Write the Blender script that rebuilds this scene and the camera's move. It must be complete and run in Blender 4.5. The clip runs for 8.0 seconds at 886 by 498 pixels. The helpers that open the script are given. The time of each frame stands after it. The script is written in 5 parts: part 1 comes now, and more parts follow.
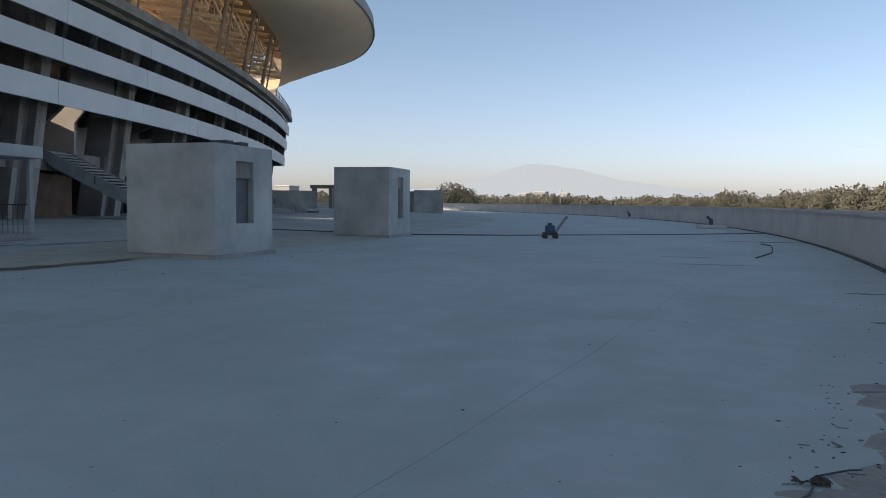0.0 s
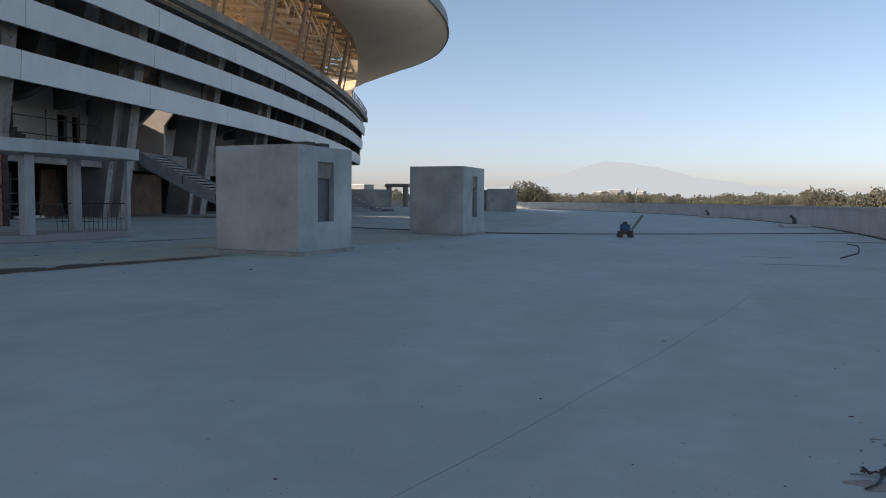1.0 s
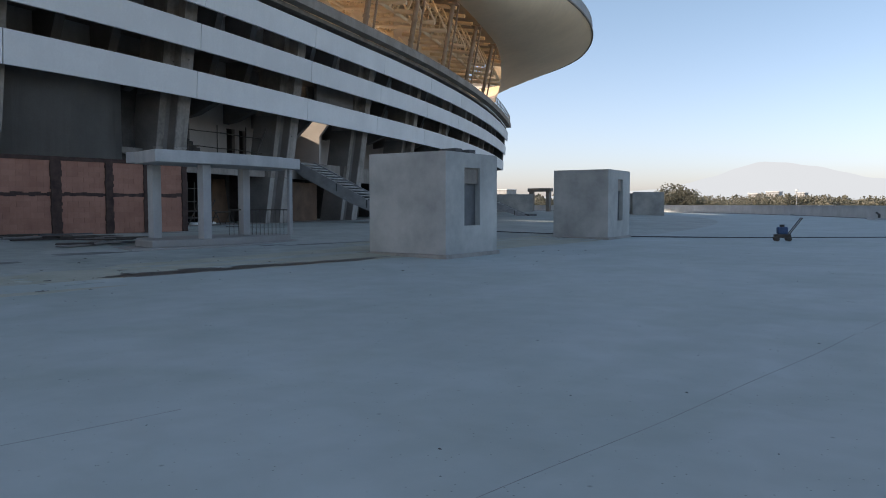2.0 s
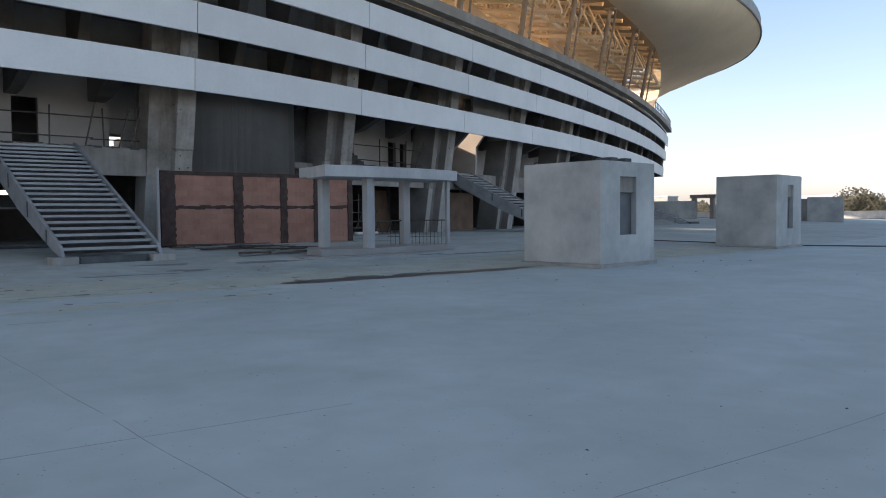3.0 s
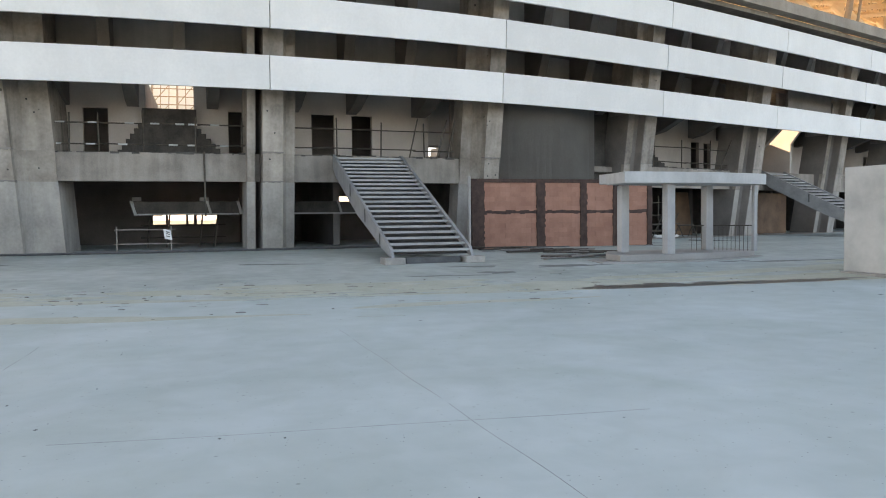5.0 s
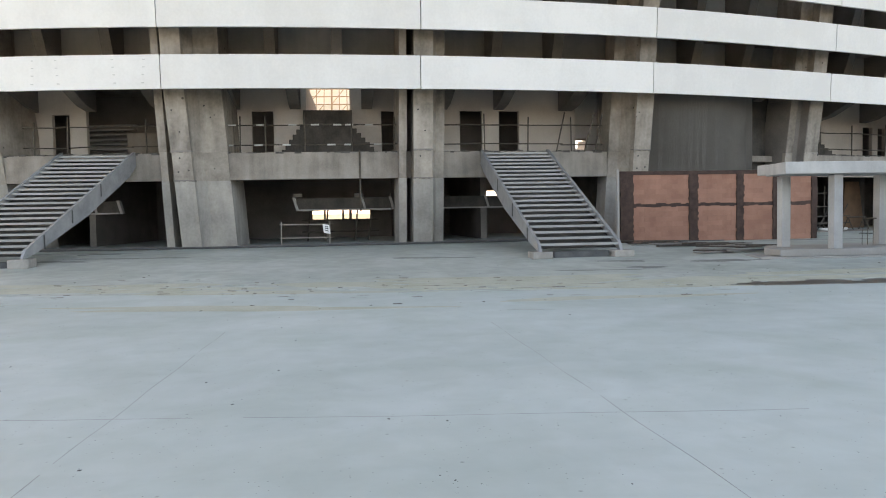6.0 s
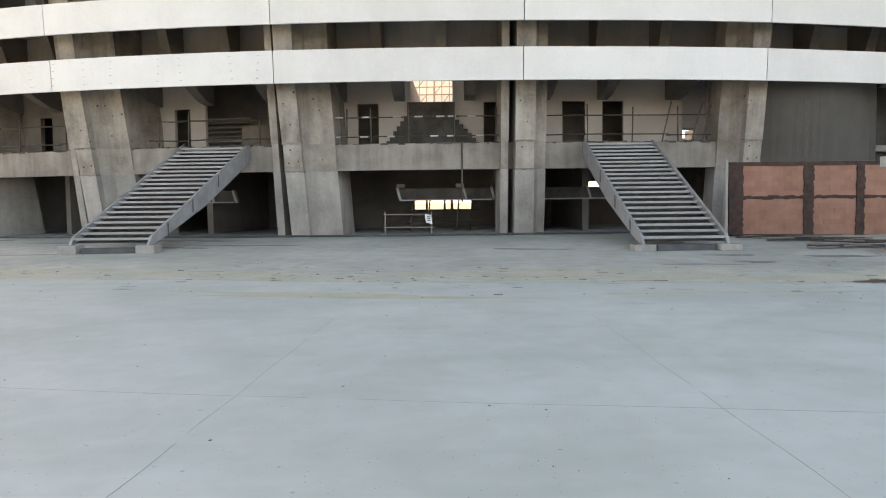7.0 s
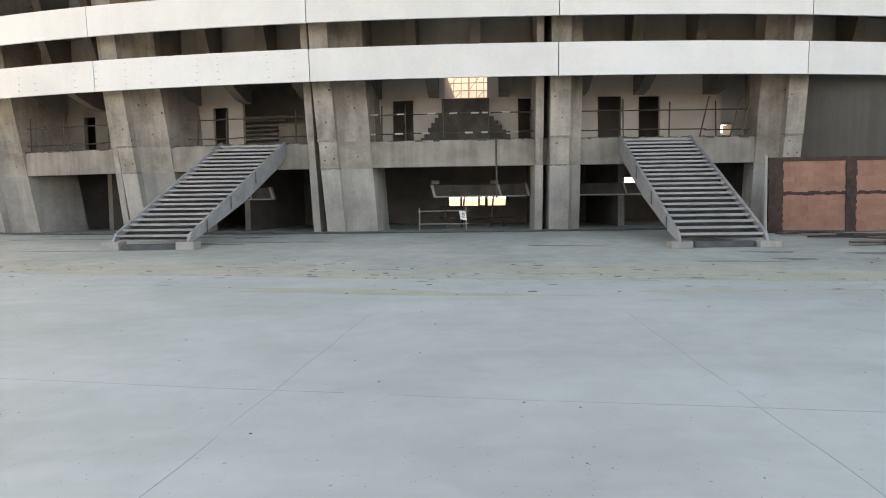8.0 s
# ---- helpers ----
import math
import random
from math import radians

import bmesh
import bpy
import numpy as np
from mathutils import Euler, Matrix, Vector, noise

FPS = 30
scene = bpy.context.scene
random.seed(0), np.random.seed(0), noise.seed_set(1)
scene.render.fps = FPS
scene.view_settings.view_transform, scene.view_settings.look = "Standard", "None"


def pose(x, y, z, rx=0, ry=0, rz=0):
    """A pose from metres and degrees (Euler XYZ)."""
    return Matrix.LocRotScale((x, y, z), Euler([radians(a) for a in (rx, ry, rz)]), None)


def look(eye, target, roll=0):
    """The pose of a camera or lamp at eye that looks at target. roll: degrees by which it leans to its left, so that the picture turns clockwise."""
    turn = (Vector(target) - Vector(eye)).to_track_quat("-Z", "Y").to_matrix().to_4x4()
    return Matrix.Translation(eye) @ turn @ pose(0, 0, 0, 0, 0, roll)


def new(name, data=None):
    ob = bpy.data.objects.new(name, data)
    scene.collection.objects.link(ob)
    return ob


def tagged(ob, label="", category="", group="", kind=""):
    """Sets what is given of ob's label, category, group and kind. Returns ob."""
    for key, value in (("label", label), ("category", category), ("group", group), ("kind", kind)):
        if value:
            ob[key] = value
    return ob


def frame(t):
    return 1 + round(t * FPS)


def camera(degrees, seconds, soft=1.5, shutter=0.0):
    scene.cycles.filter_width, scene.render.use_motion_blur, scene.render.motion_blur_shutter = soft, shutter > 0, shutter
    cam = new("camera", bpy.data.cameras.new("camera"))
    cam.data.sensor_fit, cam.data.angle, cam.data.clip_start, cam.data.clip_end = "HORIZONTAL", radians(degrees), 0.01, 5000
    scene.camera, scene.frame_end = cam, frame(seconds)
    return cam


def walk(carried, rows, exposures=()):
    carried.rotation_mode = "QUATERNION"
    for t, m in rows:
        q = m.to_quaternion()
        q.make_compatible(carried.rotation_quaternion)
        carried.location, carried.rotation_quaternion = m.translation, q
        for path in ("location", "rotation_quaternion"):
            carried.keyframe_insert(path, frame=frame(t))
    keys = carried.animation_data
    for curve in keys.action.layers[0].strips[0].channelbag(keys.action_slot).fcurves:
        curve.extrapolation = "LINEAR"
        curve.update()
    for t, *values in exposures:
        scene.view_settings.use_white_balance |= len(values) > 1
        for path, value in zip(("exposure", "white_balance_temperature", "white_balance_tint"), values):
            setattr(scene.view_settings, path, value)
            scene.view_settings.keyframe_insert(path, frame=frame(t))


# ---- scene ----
cam = camera(60.57, 8.0, 1.0)
walk(cam, [
    (0.0, pose(0.000, 0.000, 1.600, 86.505, -0.596, 21.780)),
    (0.5, pose(0.040, -0.166, 1.616, 86.246, -0.396, 23.853)),
    (1.0, pose(0.093, -0.381, 1.615, 86.333, -0.567, 27.254)),
    (2.5, pose(0.416, -0.977, 1.574, 86.967, 0.390, 43.958)),
    (3.0, pose(0.580, -1.091, 1.634, 87.341, 0.527, 49.653)),
    (3.5, pose(0.765, -1.206, 1.698, 87.609, 0.644, 55.204)),
    (4.0, pose(0.938, -1.327, 1.754, 87.956, 0.588, 60.581)),
    (4.5, pose(1.106, -1.452, 1.802, 87.710, 0.446, 66.204)),
    (5.0, pose(1.283, -1.570, 1.851, 87.502, 0.580, 71.819)),
    (6.5, pose(1.817, -1.795, 1.944, 86.765, 0.929, 87.096)),
    (7.0, pose(1.934, -1.799, 1.974, 86.420, 0.676, 90.278)),
    (7.5, pose(1.994, -1.805, 1.994, 86.408, 0.839, 92.317)),
    (8.0, pose(2.009, -1.803, 1.998, 86.153, 0.811, 92.862)),
], [(0.0, 0.08, 6450, 9.5), (1.0, 0.12, 6450, 9.5), (2.5, 0.61, 6650, 11.5), (3.5, 1.08, 7050, 12), (4.0, 1.34, 7400, 12), (5.0, 1.93, 8200, 12.5), (6.5, 2.05, 8900, 14.5), (8.0, 2.05, 9150, 15.5)])

# ---- world and sun ----
SUN_EL, SUN_AZ = 22.0, 220.0   # azimuth of the sun, degrees from +x towards +y
world = bpy.data.worlds.new("world")
scene.world = world
world.use_nodes = True
wn = world.node_tree
sky = wn.nodes.new("ShaderNodeTexSky")
sky.sky_type = "NISHITA"
sky.sun_disc = False
sky.sun_elevation = radians(SUN_EL)
sky.sun_rotation = radians(90 - SUN_AZ)
sky.air_density = 0.75
sky.dust_density = 1.1
sky.ozone_density = 1.8
wn.nodes["Background"].inputs["Strength"].default_value = 0.165
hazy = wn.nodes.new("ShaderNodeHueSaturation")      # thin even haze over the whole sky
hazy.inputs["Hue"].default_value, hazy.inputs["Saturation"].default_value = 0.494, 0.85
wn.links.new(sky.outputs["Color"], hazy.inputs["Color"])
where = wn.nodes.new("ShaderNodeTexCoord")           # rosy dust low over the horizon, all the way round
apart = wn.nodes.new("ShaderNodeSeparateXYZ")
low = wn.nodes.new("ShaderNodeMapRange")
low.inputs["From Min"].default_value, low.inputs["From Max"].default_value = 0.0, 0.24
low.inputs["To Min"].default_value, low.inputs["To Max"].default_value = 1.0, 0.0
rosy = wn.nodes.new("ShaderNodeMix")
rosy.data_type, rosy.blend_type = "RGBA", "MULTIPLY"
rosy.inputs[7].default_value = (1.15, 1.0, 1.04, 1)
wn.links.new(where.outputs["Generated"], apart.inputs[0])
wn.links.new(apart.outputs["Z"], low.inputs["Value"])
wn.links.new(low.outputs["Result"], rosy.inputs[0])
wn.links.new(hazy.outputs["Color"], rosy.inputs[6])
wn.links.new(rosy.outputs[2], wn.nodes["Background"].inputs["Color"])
sun = new("sun", bpy.data.lights.new("sun", "SUN"))
sun.data.energy, sun.data.angle, sun.data.color = 5.0, radians(0.53), (1.0, 0.84, 0.66)
sd = Vector((math.cos(radians(SUN_AZ)) * math.cos(radians(SUN_EL)), math.sin(radians(SUN_AZ)) * math.cos(radians(SUN_EL)), math.sin(radians(SUN_EL))))
sun.matrix_world = look(sd * 100, (0, 0, 0))


# ---- materials ----
def material(name, dark, light, rough=0.85, scale=1.5, fine=25.0, bump=0.15, metal=0.0, spots=0.0, vary=0.0, streak=0.0, grain=0.35):
    """Noise-mixed surface: large stains, fine grain, optional dark spots, vertical streaks and a tone that varies from piece to piece."""
    m = bpy.data.materials.new(name)
    m.use_nodes = True
    nt = m.node_tree
    b = nt.nodes["Principled BSDF"]
    N, L = nt.nodes.new, nt.links.new
    geo = N("ShaderNodeNewGeometry")
    n1 = N("ShaderNodeTexNoise")
    n1.inputs["Scale"].default_value, n1.inputs["Detail"].default_value, n1.inputs["Roughness"].default_value = scale, 6, 0.6
    n2 = N("ShaderNodeTexNoise")
    n2.inputs["Scale"].default_value, n2.inputs["Detail"].default_value = fine, 5
    L(geo.outputs["Position"], n1.inputs["Vector"])
    L(geo.outputs["Position"], n2.inputs["Vector"])
    r1 = N("ShaderNodeValToRGB")
    r1.color_ramp.elements[0].position, r1.color_ramp.elements[1].position = 0.3, 0.7
    r1.color_ramp.elements[0].color, r1.color_ramp.elements[1].color = (*dark, 1), (*light, 1)
    mix = N("ShaderNodeMath")
    mix.operation = "MULTIPLY_ADD"
    L(n2.outputs["Fac"], mix.inputs[0])
    mix.inputs[1].default_value = grain
    sub = N("ShaderNodeMath")
    sub.operation = "ADD"
    sub.inputs[1].default_value = -grain / 2
    L(n1.outputs["Fac"], sub.inputs[0])
    L(sub.outputs[0], mix.inputs[2])
    fac = mix.outputs[0]
    if streak:
        mp = N("ShaderNodeVectorMath")
        mp.operation = "MULTIPLY"
        mp.inputs[1].default_value = (3.0, 3.0, 0.25)
        L(geo.outputs["Position"], mp.inputs[0])
        n3 = N("ShaderNodeTexNoise")
        n3.inputs["Scale"].default_value, n3.inputs["Detail"].default_value = 1.0, 4
        L(mp.outputs[0], n3.inputs["Vector"])
        ms = N("ShaderNodeMath")
        ms.operation = "MULTIPLY_ADD"
        ms.inputs[1].default_value = streak
        L(n3.outputs["Fac"], ms.inputs[0])
        m0 = N("ShaderNodeMath")
        m0.operation = "ADD"
        m0.inputs[1].default_value = -streak / 2
        L(fac, m0.inputs[0])
        L(m0.outputs[0], ms.inputs[2])
        fac = ms.outputs[0]
    if vary:
        oi = N("ShaderNodeObjectInfo")
        mv = N("ShaderNodeMath")
        mv.operation = "MULTIPLY_ADD"
        mv.inputs[1].default_value = vary
        L(oi.outputs["Random"], mv.inputs[0])
        mv0 = N("ShaderNodeMath")
        mv0.operation = "ADD"
        mv0.inputs[1].default_value = -vary / 2
        L(fac, mv0.inputs[0])
        L(mv0.outputs[0], mv.inputs[2])
        fac = mv.outputs[0]
    L(fac, r1.inputs["Fac"])
    col = r1.outputs["Color"]
    if spots:
        vo = N("ShaderNodeTexVoronoi")
        vo.inputs["Scale"].default_value = 1.1
        L(geo.outputs["Position"], vo.inputs["Vector"])
        rs = N("ShaderNodeValToRGB")
        rs.color_ramp.elements[0].position, rs.color_ramp.elements[1].position = spots * 0.7, spots
        rs.color_ramp.elements[0].color, rs.color_ramp.elements[1].color = (0.25, 0.24, 0.23, 1), (1, 1, 1, 1)
        L(vo.outputs["Distance"], rs.inputs["Fac"])
        mm = N("ShaderNodeMix")
        mm.data_type, mm.blend_type = "RGBA", "MULTIPLY"
        mm.inputs["Factor"].default_value = 1.0
        L(col, mm.inputs["A"])
        L(rs.outputs["Color"], mm.inputs["B"])
        col = mm.outputs["Result"]
    L(col, b.inputs["Base Color"])
    b.inputs["Roughness"].default_value, b.inputs["Metallic"].default_value = rough, metal
    if bump:
        bp = N("ShaderNodeBump")
        bp.inputs["Strength"].default_value, bp.inputs["Distance"].default_value = bump, 0.02
        L(n2.outputs["Fac"], bp.inputs["Height"])
        L(bp.outputs["Normal"], b.inputs["Normal"])
    return m


def slab_material(name, dark, light, rel=1.0):
    """Trowelled slab: broad cloudy tones, hand-sized mottling, pin-size dark pits and dull sheen."""
    m = material(name, dark, light, 0.72, 0.2, 2.2, 0.0, grain=0.45 * rel)
    nt = m.node_tree
    b = nt.nodes["Principled BSDF"]
    N, L = nt.nodes.new, nt.links.new
    geo = N("ShaderNodeNewGeometry")
    col = b.inputs["Base Color"].links[0].from_socket
    for sc, lo, hi, tone in ((11.0, 0.045, 0.10, (0.55, 0.54, 0.52, 1)), (2.6, 0.02, 0.06, (0.62, 0.61, 0.59, 1))):
        vo = N("ShaderNodeTexVoronoi")
        vo.inputs["Scale"].default_value = sc
        L(geo.outputs["Position"], vo.inputs["Vector"])
        rp = N("ShaderNodeValToRGB")
        rp.color_ramp.elements[0].position, rp.color_ramp.elements[1].position = lo, hi
        rp.color_ramp.elements[0].color, rp.color_ramp.elements[1].color = tone, (1, 1, 1, 1)
        L(vo.outputs["Distance"], rp.inputs["Fac"])
        mx = N("ShaderNodeMix")
        mx.data_type, mx.blend_type = "RGBA", "MULTIPLY"
        mx.inputs["Factor"].default_value = 1.0
        L(col, mx.inputs["A"])
        L(rp.outputs["Color"], mx.inputs["B"])
        col = mx.outputs["Result"]
    turn = N("ShaderNodeMapping")      # long faint arcs left by the trowelling machine
    turn.inputs["Rotation"].default_value, turn.inputs["Scale"].default_value = (0, 0, radians(24)), (0.9, 0.10, 1.0)
    L(geo.outputs["Position"], turn.inputs["Vector"])
    arc = N("ShaderNodeTexNoise")
    arc.inputs["Scale"].default_value, arc.inputs["Detail"].default_value, arc.inputs["Distortion"].default_value = 0.8, 5, 1.4
    L(turn.outputs["Vector"], arc.inputs["Vector"])
    ra = N("ShaderNodeValToRGB")
    ra.color_ramp.elements[0].position, ra.color_ramp.elements[1].position = 0.36, 0.66
    ra.color_ramp.elements[0].color, ra.color_ramp.elements[1].color = (0.965, 0.97, 0.967, 1), (1.02, 1.016, 1.016, 1)
    L(arc.outputs["Fac"], ra.inputs["Fac"])
    mx = N("ShaderNodeMix")
    mx.data_type, mx.blend_type = "RGBA", "MULTIPLY"
    mx.inputs["Factor"].default_value = 1.0
    L(col, mx.inputs["A"])
    L(ra.outputs["Color"], mx.inputs["B"])
    col = mx.outputs["Result"]
    for sc, lo, hi in ((0.42, (0.93, 0.947, 0.94, 1), (1.025, 1.033, 1.055, 1)), (1.7, (0.965, 0.97, 0.965, 1), (1.025, 1.03, 1.035, 1))):
        cloud = N("ShaderNodeTexNoise")      # bluish laitance clouds over a greener base
        cloud.inputs["Scale"].default_value, cloud.inputs["Detail"].default_value, cloud.inputs["Distortion"].default_value = sc, 4, 0.8
        L(geo.outputs["Position"], cloud.inputs["Vector"])
        rc = N("ShaderNodeValToRGB")
        rc.color_ramp.elements[0].position, rc.color_ramp.elements[1].position = 0.36, 0.64
        rc.color_ramp.elements[0].color, rc.color_ramp.elements[1].color = lo, hi
        L(cloud.outputs["Fac"], rc.inputs["Fac"])
        mx = N("ShaderNodeMix")
        mx.data_type, mx.blend_type = "RGBA", "MULTIPLY"
        mx.inputs["Factor"].default_value = 1.0
        L(col, mx.inputs["A"])
        L(rc.outputs["Color"], mx.inputs["B"])
        col = mx.outputs["Result"]
    L(col, b.inputs["Base Color"])
    nz = N("ShaderNodeTexNoise")
    nz.inputs["Scale"].default_value, nz.inputs["Detail"].default_value = 1.1, 5
    L(geo.outputs["Position"], nz.inputs["Vector"])
    mr = N("ShaderNodeMapRange")
    mr.inputs["To Min"].default_value, mr.inputs["To Max"].default_value = 0.66, 0.86
    L(nz.outputs["Fac"], mr.inputs["Value"])
    L(mr.outputs["Result"], b.inputs["Roughness"])
    bp = N("ShaderNodeBump")
    bp.inputs["Strength"].default_value, bp.inputs["Distance"].default_value = 0.06, 0.02
    n4 = N("ShaderNodeTexNoise")
    n4.inputs["Scale"].default_value, n4.inputs["Detail"].default_value = 14.0, 6
    L(geo.outputs["Position"], n4.inputs["Vector"])
    L(n4.outputs["Fac"], bp.inputs["Height"])
    L(bp.outputs["Normal"], b.inputs["Normal"])
    return m


M_SLAB = slab_material("slab_concrete", (0.375, 0.42, 0.408), (0.44, 0.49, 0.474))
M_CONC = material("raw_concrete", (0.192, 0.168, 0.145), (0.343, 0.304, 0.266), 0.9, 0.7, 18, 0.2, streak=0.5, grain=0.26)
M_PLAST = material("cement_plaster", (0.30, 0.30, 0.285), (0.52, 0.515, 0.485), 0.9, 0.55, 5, 0.12, streak=0.1, grain=0.14)
M_WHITE = material("white_panel", (0.67, 0.655, 0.63), (0.77, 0.755, 0.73), 0.6, 0.35, 9, 0.05, streak=0.2, vary=0.35)
# dark concrete; doubles as a shaded copy of the raw concrete indoors
M_DARKC = material("dark_and_shaded_concrete", (0.150, 0.135, 0.123), (0.246, 0.224, 0.207), 0.9, 0.6, 15, 0.2)
M_WALLW = material("inner_plaster", (0.46, 0.415, 0.38), (0.58, 0.53, 0.49), 0.9, 0.6, 15, 0.1)
M_BRICK = material("clay_block", (0.285, 0.138, 0.096), (0.385, 0.198, 0.14), 0.9, 1.2, 30, 0.25, vary=0.22)
M_MORT = material("dark_mortar", (0.035, 0.028, 0.025), (0.085, 0.068, 0.058), 0.95, 3.0, 30, 0.3)
M_STEEL = material("grey_steel", (0.24, 0.245, 0.25), (0.37, 0.375, 0.38), 0.55, 1.5, 20, 0.08, 0.3)
M_RAIL = material("dark_scaffold_tube", (0.05, 0.045, 0.04), (0.12, 0.10, 0.08), 0.6, 4, 20, 0.1, 0.5)
# warm light among the trusses is put into their colour
M_TRUSS = material("truss_paint_warm_lit", (0.84, 0.64, 0.41), (0.93, 0.73, 0.49), 0.6, 0.5, 5, 0.02)
M_BLACK = material("dark_void", (0.015, 0.015, 0.015), (0.04, 0.04, 0.04), 0.9, 1, 10, 0.1)
M_JOINT = material("joint_seal", (0.05, 0.05, 0.052), (0.10, 0.10, 0.10), 0.9, 2.0, 25, 0.1)
M_PARA = material("parapet_concrete", (0.42, 0.425, 0.42), (0.56, 0.563, 0.555), 0.9, 0.5, 16, 0.15, streak=0.22, grain=0.26)
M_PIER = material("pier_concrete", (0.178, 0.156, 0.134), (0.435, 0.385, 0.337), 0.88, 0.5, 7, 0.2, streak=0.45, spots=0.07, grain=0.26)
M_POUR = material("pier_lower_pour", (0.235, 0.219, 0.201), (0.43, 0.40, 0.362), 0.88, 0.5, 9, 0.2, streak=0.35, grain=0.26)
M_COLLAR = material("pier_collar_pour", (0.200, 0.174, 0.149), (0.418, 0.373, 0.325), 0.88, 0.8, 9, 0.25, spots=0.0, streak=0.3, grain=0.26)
M_GALL = material("gallery_render", (0.34, 0.335, 0.33), (0.48, 0.475, 0.465), 0.9, 0.6, 12, 0.1, streak=0.4, grain=0.2)
M_TIE = material("tie_concrete", (0.038, 0.022, 0.018), (0.085, 0.052, 0.042), 0.95, 3.0, 30, 0.3)
# dark blockwork, used as well where deep shade is painted
M_BLOCK_SHADE = material("dark_blockwork_and_shade", (0.055, 0.05, 0.047), (0.115, 0.105, 0.095), 0.95, 1.2, 12, 0.3, streak=0.3)
M_SILT = material("brown_silt", (0.25, 0.235, 0.212), (0.345, 0.33, 0.30), 0.95, 2.2, 18, 0.15, grain=0.6)
M_BED = material("block_bed_mortar", (0.23, 0.13, 0.095), (0.33, 0.19, 0.14), 0.95, 3.0, 30, 0.3)
M_RUST = material("primer_steel", (0.30, 0.20, 0.125), (0.48, 0.33, 0.21), 0.65, 1.2, 9, 0.05)
M_PLATE = material("dark_stair_plate", (0.05, 0.05, 0.052), (0.10, 0.10, 0.10), 0.7, 2, 20, 0.1)
M_DUST = material("yellow_dust", (0.35, 0.355, 0.285), (0.445, 0.45, 0.38), 0.95, 0.9, 14, 0.1, grain=0.5)
M_DRUM = material("drum_render", (0.285, 0.27, 0.253), (0.38, 0.36, 0.34), 0.9, 0.35, 14, 0.12, streak=0.12, grain=0.26)
M_BOLT = material("bolt_paint", (0.50, 0.49, 0.47), (0.60, 0.585, 0.56), 0.6, 2.0, 20, 0.05)
M_KERB = material("walkway_concrete", (0.24, 0.20, 0.165), (0.38, 0.325, 0.27), 0.9, 0.6, 14, 0.15, streak=0.3)
M_LAND = material("dry_land", (0.10, 0.11, 0.06), (0.22, 0.19, 0.12), 0.95, 0.02, 0.4, 0.1)
M_SKIN = material("roof_skin", (0.42, 0.30, 0.18), (0.54, 0.40, 0.245), 0.7, 0.1, 2, 0.02)
# kept pale so that the stand reflects sunlight up under the roof
M_STAND = material("sunlit_stand_concrete", (0.59, 0.57, 0.56), (0.73, 0.71, 0.70), 0.9, 0.4, 8, 0.1)


# the air's haze is put into the far mountain as a pale glow
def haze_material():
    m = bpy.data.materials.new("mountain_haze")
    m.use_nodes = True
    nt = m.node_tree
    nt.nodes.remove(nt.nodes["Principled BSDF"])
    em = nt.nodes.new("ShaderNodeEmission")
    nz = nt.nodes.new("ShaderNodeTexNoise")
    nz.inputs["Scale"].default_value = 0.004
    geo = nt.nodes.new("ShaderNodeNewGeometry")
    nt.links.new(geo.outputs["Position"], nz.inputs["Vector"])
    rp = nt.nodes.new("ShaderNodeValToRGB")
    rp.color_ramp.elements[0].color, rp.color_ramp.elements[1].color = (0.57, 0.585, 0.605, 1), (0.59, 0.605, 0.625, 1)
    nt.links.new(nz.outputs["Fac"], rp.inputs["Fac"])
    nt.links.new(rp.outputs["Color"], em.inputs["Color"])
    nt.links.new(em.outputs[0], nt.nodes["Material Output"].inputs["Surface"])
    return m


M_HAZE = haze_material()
M_CUT = material("saw_cut_line", (0.205, 0.205, 0.203), (0.345, 0.345, 0.34), 0.9, 3.0, 25, 0.0)
M_PLY = material("brown_formwork_ply", (0.10, 0.055, 0.032), (0.21, 0.12, 0.068), 0.7, 1.0, 12, 0.1)
M_SLOT_SHADE = material("slot_inside_shade", (0.085, 0.088, 0.092), (0.14, 0.145, 0.15), 0.7, 1.2, 14, 0.08)
M_WET = material("wet_sludge", (0.035, 0.032, 0.028), (0.09, 0.08, 0.07), 0.35, 1.5, 18, 0.1)
M_INNER = slab_material("rough_inner_slab", (0.30, 0.322, 0.30), (0.43, 0.455, 0.425), 1.4)
M_STAIN = material("damp_concrete", (0.13, 0.136, 0.13), (0.22, 0.228, 0.22), 0.8, 3.0, 20, 0.1)
M_DIRT = material("dry_mud", (0.22, 0.212, 0.18), (0.33, 0.32, 0.28), 0.95, 2.5, 30, 0.3)


def membrane(name="roof_membrane", through_=(0.80, 0.78, 0.74, 1), face=(0.75, 0.73, 0.70, 1), opaque=0.4):
    m = bpy.data.materials.new(name)
    m.use_nodes = True
    nt = m.node_tree
    nt.nodes.remove(nt.nodes["Principled BSDF"])
    tr, df, mx = nt.nodes.new("ShaderNodeBsdfTranslucent"), nt.nodes.new("ShaderNodeBsdfDiffuse"), nt.nodes.new("ShaderNodeMixShader")
    tr.inputs["Color"].default_value, df.inputs["Color"].default_value = through_, face
    mx.inputs[0].default_value = opaque
    nt.links.new(tr.outputs[0], mx.inputs[1])
    nt.links.new(df.outputs[0], mx.inputs[2])
    nt.links.new(mx.outputs[0], nt.nodes["Material Output"].inputs["Surface"])
    return m


